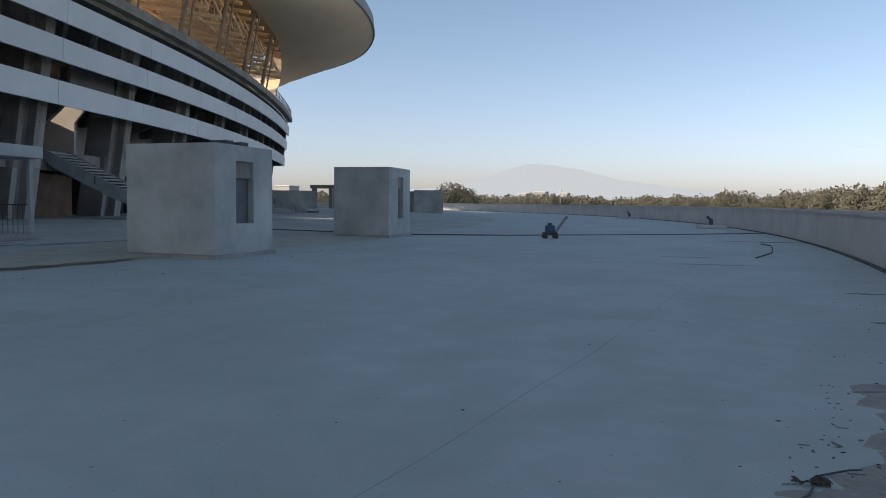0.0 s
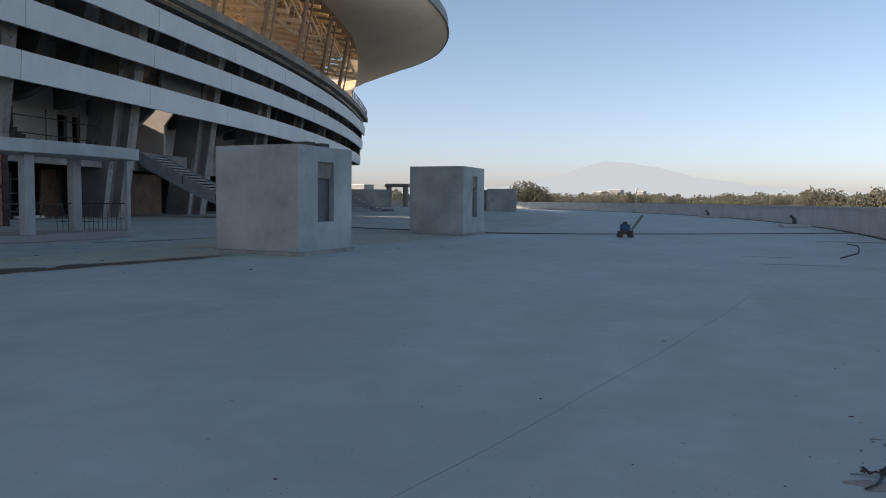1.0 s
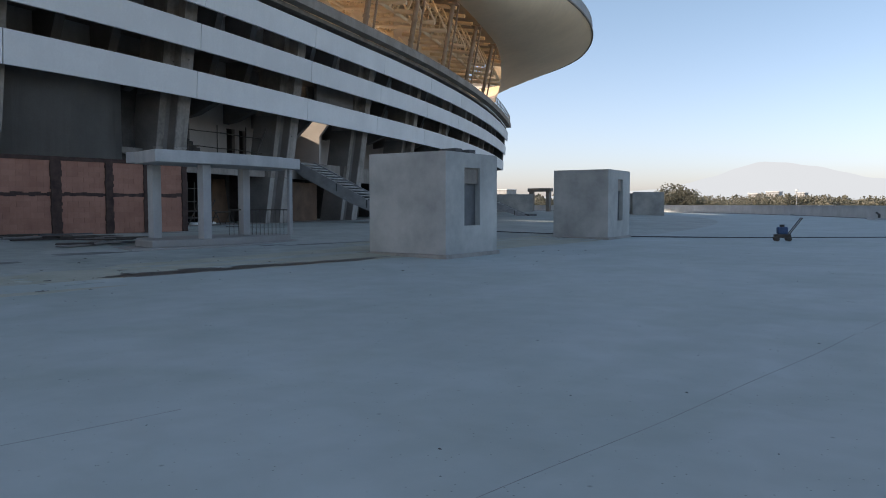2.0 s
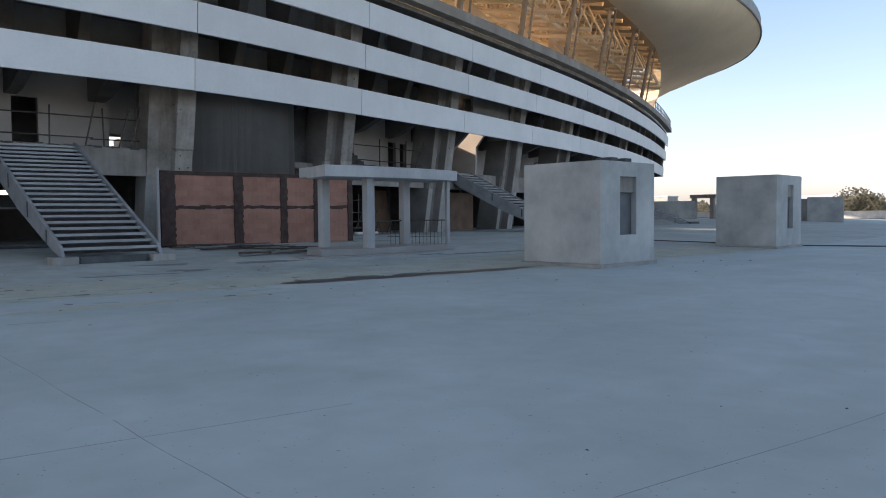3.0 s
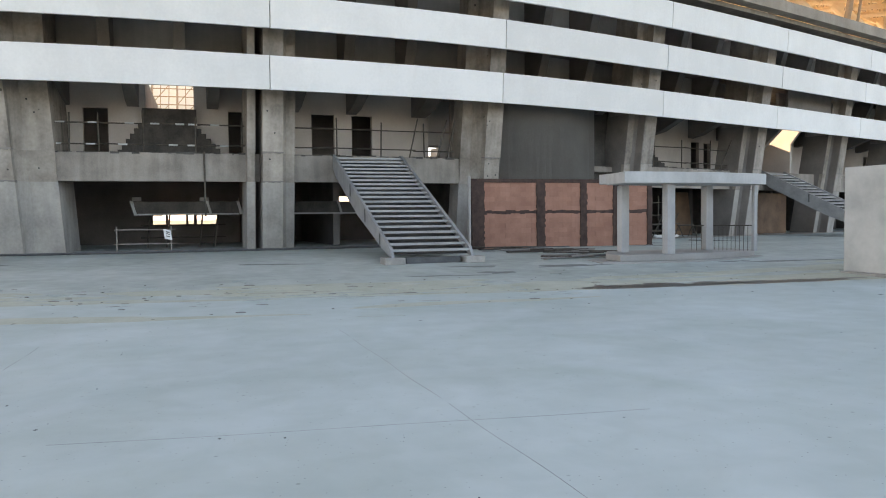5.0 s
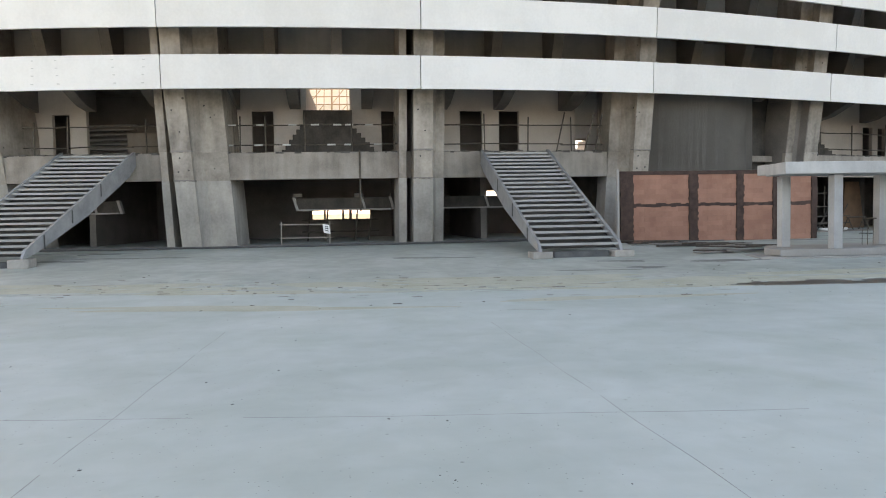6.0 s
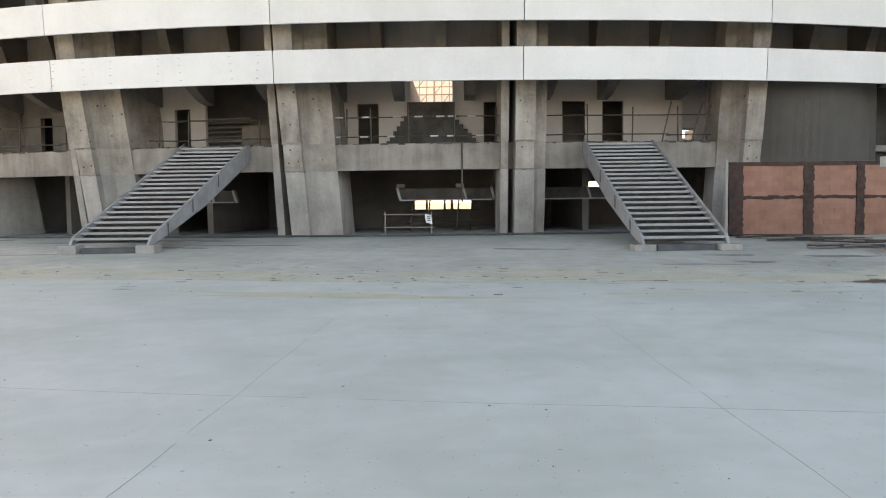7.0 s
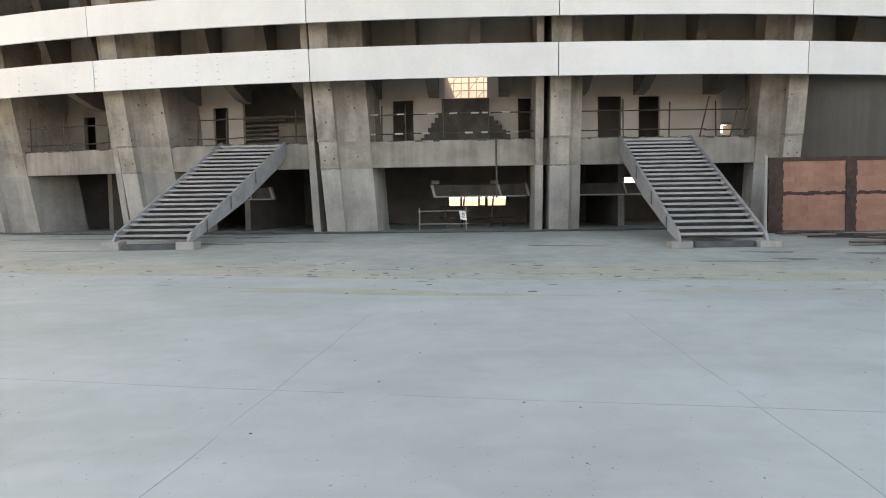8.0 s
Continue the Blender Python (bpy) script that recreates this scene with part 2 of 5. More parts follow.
M_MEMB = membrane()
# leaf colour paled to carry the haze of the distance
M_LEAF = membrane("hazy_leaf", (0.27, 0.265, 0.18, 1), (0.27, 0.255, 0.205, 1), 0.55)
# ochre base stands in for the golden bounce light under the roof
M_SOFF = material("soffit_sheet_warm_lit", (0.72, 0.53, 0.34), (0.86, 0.65, 0.43), 0.55, 0.12, 1.6, 0.02)
M_TREAD = material("tread_plate", (0.25, 0.25, 0.24), (0.37, 0.37, 0.355), 0.6, 1.5, 20, 0.1, 0.2)
M_BLUE = material("machine_paint", (0.025, 0.055, 0.12), (0.05, 0.09, 0.18), 0.5, 5, 30, 0.05)


# ---- mesh helpers ----
def part(name, bm, mat, parent=None, label=""):
    me = bpy.data.meshes.new(name)
    bm.to_mesh(me)
    bm.free()
    me.materials.append(mat)
    ob = new(name, me)
    if parent is not None:
        ob.parent = parent
    if label:
        ob["label"] = label
    return ob


def thing(name, label, category, m=None, group="", kind=""):
    ob = new(name)
    ob.empty_display_size = 0.2
    if m is not None:
        ob.matrix_world = m
    return tagged(ob, label, category, group, kind)


def hexa(bm, lo, hi):
    """A solid between two rings of points (each anticlockwise seen from above)."""
    a = [bm.verts.new(p) for p in lo]
    b = [bm.verts.new(p) for p in hi]
    n = len(a)
    bm.faces.new(a[::-1])
    bm.faces.new(b)
    for i in range(n):
        j = (i + 1) % n
        bm.faces.new((a[i], a[j], b[j], b[i]))
    return a + b


def box(bm, x0, y0, z0, x1, y1, z1):
    return hexa(bm, [(x0, y0, z0), (x1, y0, z0), (x1, y1, z0), (x0, y1, z0)], [(x0, y0, z1), (x1, y0, z1), (x1, y1, z1), (x0, y1, z1)])


def tube(bm, p, q, r, n=6):
    p, q = Vector(p), Vector(q)
    d = (q - p).normalized()
    u = d.cross(Vector((0, 0, 1)) if abs(d.z) < 0.9 else Vector((1, 0, 0))).normalized()
    v = d.cross(u)
    ring = lambda c: [c + (u * math.cos(2 * math.pi * k / n) + v * math.sin(2 * math.pi * k / n)) * r for k in range(n)]
    hexa(bm, ring(p), ring(q))


def pipe(bm, pts, r, n=6):
    """One unbroken round strand through a row of points."""
    pts = [Vector(p) for p in pts]
    rings = []
    for i, p in enumerate(pts):
        d = (pts[min(i + 1, len(pts) - 1)] - pts[max(i - 1, 0)]).normalized()
        u = d.cross(Vector((0, 0, 1)) if abs(d.z) < 0.9 else Vector((1, 0, 0))).normalized()
        v = d.cross(u)
        rings.append([bm.verts.new(p + (u * math.cos(2 * math.pi * k / n) + v * math.sin(2 * math.pi * k / n)) * r) for k in range(n)])
    for a, b in zip(rings, rings[1:]):
        for k in range(n):
            bm.faces.new((a[k], a[(k + 1) % n], b[(k + 1) % n], b[k]))
    bm.faces.new(rings[0][::-1])
    bm.faces.new(rings[-1])
    bmesh.ops.recalc_face_normals(bm, faces=bm.faces[:])


def bevel(bm, w, seg=1):
    bmesh.ops.bevel(bm, geom=bm.edges[:], offset=w, segments=seg, affect="EDGES", profile=0.5)


# ---- plan of the stadium: an ellipse; e(theta, out) is a point on it, out metres outwards ----
EC, EA, EB, EP = Vector((-217.76, 127.94)), 102.42, 243.25, 0.787


def storey(th):
    """The storeys sink a little towards the far curve."""
    f = min(1.0, max(0.0, (th + 63.0) / 12.0))
    return 1.022 - 0.047 * f * f * (3 - 2 * f)


def e(th, out=0.0, z=0.0):
    c, s, t = math.cos(EP), math.sin(EP), radians(th)
    x, y = EA * math.cos(t), EB * math.sin(t)
    nx, ny = math.cos(t) / EA, math.sin(t) / EB
    k = math.hypot(nx, ny)
    x, y = x + out * nx / k, y + out * ny / k
    return Vector((EC.x + c * x - s * y, EC.y + s * x + c * y, z * storey(th)))


def sweep(bm, t0, t1, prof, n=6, cap=True):
    """A profile of (out, z) points carried along the ellipse from t0 to t1."""
    rows = [[bm.verts.new(e(t0 + (t1 - t0) * i / n, o, z)) for o, z in prof] for i in range(n + 1)]
    k = len(prof)
    for a, b in zip(rows, rows[1:]):
        for i in range(k):
            j = (i + 1) % k
            bm.faces.new((a[i], a[j], b[j], b[i]))
    if cap:
        bm.faces.new(rows[0][::-1])
        bm.faces.new(rows[-1])
    bmesh.ops.recalc_face_normals(bm, faces=bm.faces[:])


def bar_profile(o0, z0, o1, z1):
    return [(o0, z0), (o1, z0), (o1, z1), (o0, z1)]


# stations of the piers, then on at an even pace
ST = [-90.5, -85.3, -80.2, -75.24, -70.27, -65.58, -61.21, -57.42, -53.95, -50.65, -47.35, -44.2]
ST += [-41.1, -38.0, -34.9, -32.5]
# ---- terrace floor ----
PC, PR = Vector((-166.7, 21.0)), 170.0      # centre and inner radius of the terrace's edge


def floor_z(x, y):
    return 0.42 * min(1.0, max(0.0, (152.5 - math.hypot(x - PC.x, y - PC.y)) / 11.5))


def polar(r, a, z=0.0):
    return Vector((PC.x + r * math.cos(a), PC.y + r * math.sin(a), z))


def rim_at(r, a, z=0.0):
    """Along the parapet, which runs on straight where the terrace's curve ends."""
    return polar(r / math.cos(a) if a < 0 else r, a, z)


A0, A1 = radians(-42), radians(80)
bm = bmesh.new()
radii = [95, 105, 115, 121, 125, 128, 131, 134, 136, 138, 140, 142, 144, 146, 148, 150, 152, 154, 157, 160, 165, 170.35]
rows = []
for i in range(161):
    a = A0 + (A1 - A0) * i / 160
    rows.append([bm.verts.new((rim_at if r > 170 else polar)(r, a, floor_z(*polar(r, a).xy))) for r in radii])
for p, q in zip(rows, rows[1:]):
    for i in range(len(radii) - 1):
        bm.faces.new((p[i], p[i + 1], q[i + 1], q[i]))
ext = bmesh.ops.extrude_face_region(bm, geom=bm.faces[:])
for v in ext["geom"]:
    if isinstance(v, bmesh.types.BMVert):
        v.co.z = -0.6
bmesh.ops.recalc_face_normals(bm, faces=bm.faces[:])
for f in bm.faces:
    f.material_index = 1 if math.hypot(f.calc_center_median().x - PC.x, f.calc_center_median().y - PC.y) < 152 else 0
floor = tagged(part("floor", bm, M_SLAB), "broad pale grey power-floated concrete terrace slab, dusty and stained", "floor", kind="structure")

floor.data.materials.append(M_INNER)


def strip(name, pts, w, h, mat, parent=None, label=""):
    """A thin band that follows a line of places on the floor."""
    bm = bmesh.new()
    L, R2 = [], []
    for i, p in enumerate(pts):
        p = Vector(p)
        d = (Vector(pts[min(i + 1, len(pts) - 1)]) - Vector(pts[max(i - 1, 0)])).normalized()
        n = Vector((-d.y, d.x))
        z = floor_z(*p)
        for lst, k in ((L, 1), (R2, -1)):
            lst.append((bm.verts.new((*(p + n * w / 2 * k), z + h)), bm.verts.new((*(p + n * w / 2 * k), z - 0.01))))
    for i in range(len(pts) - 1):
        bm.faces.new((L[i][0], L[i + 1][0], R2[i + 1][0], R2[i][0]))
        bm.faces.new((L[i][1], L[i + 1][1], L[i + 1][0], L[i][0]))
        bm.faces.new((R2[i][0], R2[i + 1][0], R2[i + 1][1], R2[i][1]))
    bmesh.ops.recalc_face_normals(bm, faces=bm.faces[:])
    return part(name, bm, mat, parent, label)


def broken_cut(pts, seed):
    """A saw cut with short filled stretches."""
    rnd = random.Random(seed)
    i = 0
    while i < len(pts) - 2:
        n = rnd.randint(2, 7)
        strip("saw_cut", pts[i:i + n + 1], rnd.uniform(0.004, 0.008), 0.0015, M_CUT, floor)
        i += n + (1 if rnd.random() < 0.45 else 0)


for r, a0, n in ((162.86, -10.6, 26), (165.7, -7.2, 40)):
    broken_cut([polar(r, radians(a0 + i * 0.17)).xy + Vector((0.012 * math.sin(i * 0.9), 0)) for i in range(n)], n)
for y0, y1 in ((0.66, 0.84), (-3.76, -4.14)):
    broken_cut([(-11.0 + i * 0.25, y0 + (y1 - y0) * i / 33 + 0.01 * math.sin(i * 0.7)) for i in range(42)], 3 if y0 > 0 else 8)
# wide movement joint across the terrace
strip("movement_joint", [(-33, 23.5), (-22, 30.0), (-15.6, 33.6), (-11, 36.3), (-6.1, 40.4), (-2.2, 44.2), (1.2, 48.0)], 0.3, 0.035, M_JOINT, floor, "dark sealed movement joint across the slab")

# ---- edge of the terrace ----
parapet = thing("parapet", "low curved raw concrete parapet round the terrace edge", "parapet wall", kind="structure")


def ring_bar(r0, z0, r1, z1, a0, a1, n):
    bm = bmesh.new()
    rws = [[bm.verts.new(rim_at(r, a0 + (a1 - a0) * i / n, z)) for r, z in ((r0, z0), (r1, z0), (r1, z1), (r0, z1))] for i in range(n + 1)]
    for p, q in zip(rws, rws[1:]):
        for i in range(4):
            bm.faces.new((p[i], p[(i + 1) % 4], q[(i + 1) % 4], q[i]))
    bm.faces.new(rws[0])
    bm.faces.new(rws[-1])
    bmesh.ops.recalc_face_normals(bm, faces=bm.faces[:])
    return bm


step = radians(1.75)
for i in range(int((A1 - A0) / step)):
    a = A0 + i * step
    part("wall_panel", ring_bar(PR, -0.5, PR + 0.3, 1.34, a + 0.00004, a + step - 0.00004, 3), M_PARA, parapet)
part("coping", ring_bar(PR - 0.07, 1.34, PR + 0.36, 1.48, A0, A1, 220), M_PARA, parapet)
part("retaining_wall", ring_bar(PR + 0.02, -8.2, PR + 0.32, -0.52, A0, A1, 220), M_CONC, parapet)
part("gutter_edge", ring_bar(PR - 0.13, -0.05, PR - 0.002, 0.05, A0, A1, 220), M_JOINT, parapet)

# ---- land beyond ----
bm = bmesh.new()
bmesh.ops.create_grid(bm, x_segments=60, y_segments=60, size=4600)
for v in bm.verts:
    v.co.z = -8.2
tagged(part("ground", bm, M_LAND), "flat dry open land below the raised terrace", "ground", kind="structure")


def ridge(name, az0, az1, dist, prof, mat, label):
    bm = bmesh.new()
    n = 90
    lo, hi = [], []
    for i in range(n + 1):
        f = i / n
        a = radians(az0 + (az1 - az0) * f)
        h = prof(f)
        lo.append(bm.verts.new((dist * math.cos(a), dist * math.sin(a), -9)))
        hi.append(bm.verts.new(((dist + 260) * math.cos(a), (dist + 260) * math.sin(a), h)))
    for i in range(n):
        bm.faces.new((lo[i], hi[i], hi[i + 1], lo[i + 1]))
    return tagged(part(name, bm, mat), label, "mountain", kind="structure")


def hill(f):
    return math.sin(math.pi * f) ** 0.6 * (84 + 88 * math.exp(-((f - 0.45) / 0.1) ** 2) + 47 * math.exp(-((f - 0.55) / 0.13) ** 2) + 3 * math.sin(f * 60) + 2 * math.sin(f * 143))


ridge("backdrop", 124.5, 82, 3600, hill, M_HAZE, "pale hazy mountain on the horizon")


def woods(name, rows, mat, label, seed, n=22, fine=0.75):
    """Trees far off: trunks and crowns of many leaf clumps, in one mesh."""
    rnd = random.Random(seed)
    V, F = [], []

    def clump(c, r):
        k = len(V)
        q = Euler((rnd.uniform(0, 6), rnd.uniform(0, 6), rnd.uniform(0, 6))).to_matrix()
        for d in ((1, 0, -0.7), (-1, 0, -0.7), (0, 1, 0.7), (0, -1, 0.7)):
            V.append(c + q @ Vector(d) * r * rnd.uniform(0.6, 1.25))
        F.extend(((k, k + 1, k + 2), (k, k + 3, k + 1), (k, k + 2, k + 3), (k + 1, k + 3, k + 2)))

    for x, y, base, h in rows:
        k = len(V)
        r0, th = 0.02 * h, h * 0.45
        for z, r in ((base, r0), (base + th, r0 * 0.6)):
            for j in range(5):
                V.append(Vector((x + r * math.cos(j * 1.2566), y + r * math.sin(j * 1.2566), z)))
        for j in range(5):
            F.append((k + j, k + (j + 1) % 5, k + 5 + (j + 1) % 5, k + 5 + j))
        lobes = [(Vector((x + rnd.uniform(-0.26, 0.26) * h, y + rnd.uniform(-0.26, 0.26) * h, base + h * rnd.uniform(0.45, 0.86))), h * rnd.uniform(0.13, 0.22)) for _ in range(6)]
        for c, r in lobes:
            for _ in range(n):
                d = Vector((rnd.gauss(0, 1), rnd.gauss(0, 1), rnd.gauss(0, 0.8)))
                clump(c + d.normalized() * r * rnd.uniform(0.5, 1.05), r * rnd.uniform(0.2, 0.38) * fine)
    me = bpy.data.meshes.new(name)
    me.from_pydata(V, [], F)
    me.materials.append(mat)
    return tagged(new(name, me), label, "trees", kind="stuff")


rnd = random.Random(5)
far = []
for i in range(640):
    az = radians(rnd.uniform(68, 126))
    d = rnd.uniform(300, 430)
    far.append((d * math.cos(az), d * math.sin(az), -8.2, rnd.uniform(10.8, 14.8)))
near = []
for i in range(150):
    az = radians(rnd.uniform(68, 97) if i % 3 else rnd.uniform(70, 86))
    d = 300 - (97 - math.degrees(az)) * 5.5 + rnd.uniform(-12, 22)
    near.append((d * math.cos(az), d * math.sin(az), -8.2, rnd.uniform(11.6, 14.8) + max(0.0, 88 - math.degrees(az)) * 0.28))
woods("far_woods", far, M_LEAF, "distant row of hazy green eucalyptus trees", 3, 44, 0.55)
woods("near_woods", near, M_LEAF, "belt of sunlit hazy green trees beyond the parapet", 4, 130, 0.36)
clump_tree = []
for i in range(7):
    az = radians(111.3 - i * 0.33)
    clump_tree.append((262 * math.cos(az), 262 * math.sin(az), -8.2, (17.0, 17.8, 15.6, 14.6, 13.6, 13.2, 12.4)[i]))
woods("tall_trees", clump_tree, M_LEAF, "clump of taller eucalyptus trees beyond the parapet", 6, 150, 0.34)
mast = thing("lamp_mast", "thin pale floodlight mast far beyond the trees", "lamp mast", pose(-57, 247, -8.2))
bm = bmesh.new()
tube(bm, (0, 0, 0), (0, 0, 14.0), 0.14, 6)
part("pole", bm, M_STEEL, mast)
bm = bmesh.new()
box(bm, -0.3, -0.5, 13.9, 0.3, 0.5, 14.35)
part("lamp_head", bm, M_WHITE, mast)

# ---- stadium ----
stadium = thing("stadium", "large unfinished concrete stadium with white facade bands and a deep roof", "stadium", kind="structure")


def at(k, u=0.0):
    """The angle u metres past pier k along the facade."""
    t = ST[k]
    m = (e(t + 0.05) - e(t - 0.05)).length / 0.1
    t1 = t + u / m
    m = (e((t + t1) / 2 + 0.05) - e((t + t1) / 2 - 0.05)).length / 0.1
    return t + u / m


def bay(k):
    return (e(ST[k + 1]) - e(ST[k])).length


def block(bm, ta, tb, o0, o1, z0, z1, n=1):
    sweep(bm, ta, tb, bar_profile(o0, z0, o1, z1), n)


# white facade bands, one panel a bay, each with small seam gaps
for k in range(len(ST) - 1):
    a, b = ST[k], ST[k + 1]
    g = 0.02 / bay(k) * (b - a)
    for o, z0, z1 in ((0.0, 7.0, 8.36), (0.33, 9.40, 10.70), (0.66, 11.52, 12.86)):
        bm = bmesh.new()
        lean = 0.05
        sweep(bm, a + g, b - g, [(o - 0.16, z0), (o - 0.02, z0), (o + lean, z1), (o - 0.16, z1)], 8)
        part("facade_panel", bm, M_WHITE, stadium)
# floors, edge beams and the walkway under the roof
T0, T1 = ST[0], ST[-1]
WAY0, WAY1 = at(8, 3.2), at(8, 6.75)      # a way through to the bowl, open to the sky behind the gallery front
for o0, z0, o1, z1, nm, mat, cut in ((-9, 8.06, -0.3, 8.32, "floor_slab", M_CONC, True), (-9, 10.4, 0.05, 10.66, "floor_slab", M_CONC, False),
                                     (-9, 13.35, 0.44, 13.6, "floor_slab", M_CONC, False), (-12, 4.2, -3.07, 4.5, "floor_slab", M_CONC, False),
                                     (0.45, 13.62, 1.15, 14.25, "walkway_kerb", M_KERB, False),
                                     (-4.0, 0.0, -1.7, 0.44, "plinth", M_CONC, False)):
    for ta, tb, oo in (((T0, at(4, 5.2), o0), (at(4, 5.2), at(4, 8.2), -0.9), (at(4, 8.2), WAY0, o0), (WAY0, WAY1, -0.9), (WAY1, T1, o0)) if cut else ((T0, T1, o0),)):
        bm = bmesh.new()
        sweep(bm, ta, tb, bar_profile(oo, z0, o1, z1), 170 if tb - ta > 60 else max(2, int((tb - ta) * 2.2)))
        part(nm, bm, mat, stadium)
for ta, tb in ((T0, ST[6]), (ST[7], T1)):
    bm = bmesh.new()
    sweep(bm, ta, tb, bar_profile(-3.07, 3.39, -2.7, 4.59), 60)
    part("edge_beam", bm, M_CONC, stadium)
# dark wall that closes the end of the curve
bm = bmesh.new()
sweep(bm, T1 - 0.5, T1, [(-9.0, 0.0), (-2.6, 0.0), (-1.6, 6.95), (-0.2, 7.0), (0.42, 13.34), (-9.0, 13.34)], 2)
part("end_wall", bm, M_DARKC, stadium)
# walls behind the open galleries of the upper storeys
for z0, z1 in ((8.33, 10.39), (10.67, 13.34)):
    for ta, tb in ((T0, WAY0), (WAY1, T1)) if z0 < 10 else ((T0, T1),):
        bm = bmesh.new()
        sweep(bm, ta, tb, bar_profile(-4.3, z0, -4.1, z1), max(4, int((tb - ta) * 2)))
        part("gallery_wall", bm, M_GALL, stadium)
# raking beams of the upper stand, seen through the open galleries
for k in range(1, len(ST) - 1):
    for u in (3.9, 7.0):
        for z0, z1, o in ((8.33, 10.39, -2.6), (10.67, 13.34, -2.1)):
            if k == 8 and z0 < 10:
                continue
            bm = bmesh.new()
            ta, tb = at(k, u), at(k, u + 0.5)
            hexa(bm, [e(ta, -4.08, z0), e(ta, o - 0.5, z0), e(tb, o - 0.5, z0), e(tb, -4.08, z0)], [e(ta, -4.08, z1), e(ta, o + 0.35, z1), e(tb, o + 0.35, z1), e(tb, -4.08, z1)])
            bmesh.ops.recalc_face_normals(bm, faces=bm.faces[:])
            part("raking_beam", bm, M_DARKC, stadium)

# how far each pier is skewed along the facade as it rises, and how wide its rear flange shows past the front one
SKEW = {1: 0.07, 2: 0.07, 3: 0.06, 4: 0.045}
FLANGE = {1: 1.15, 2: 1.15, 3: 1.15, 4: 1.1, 5: 0.4}
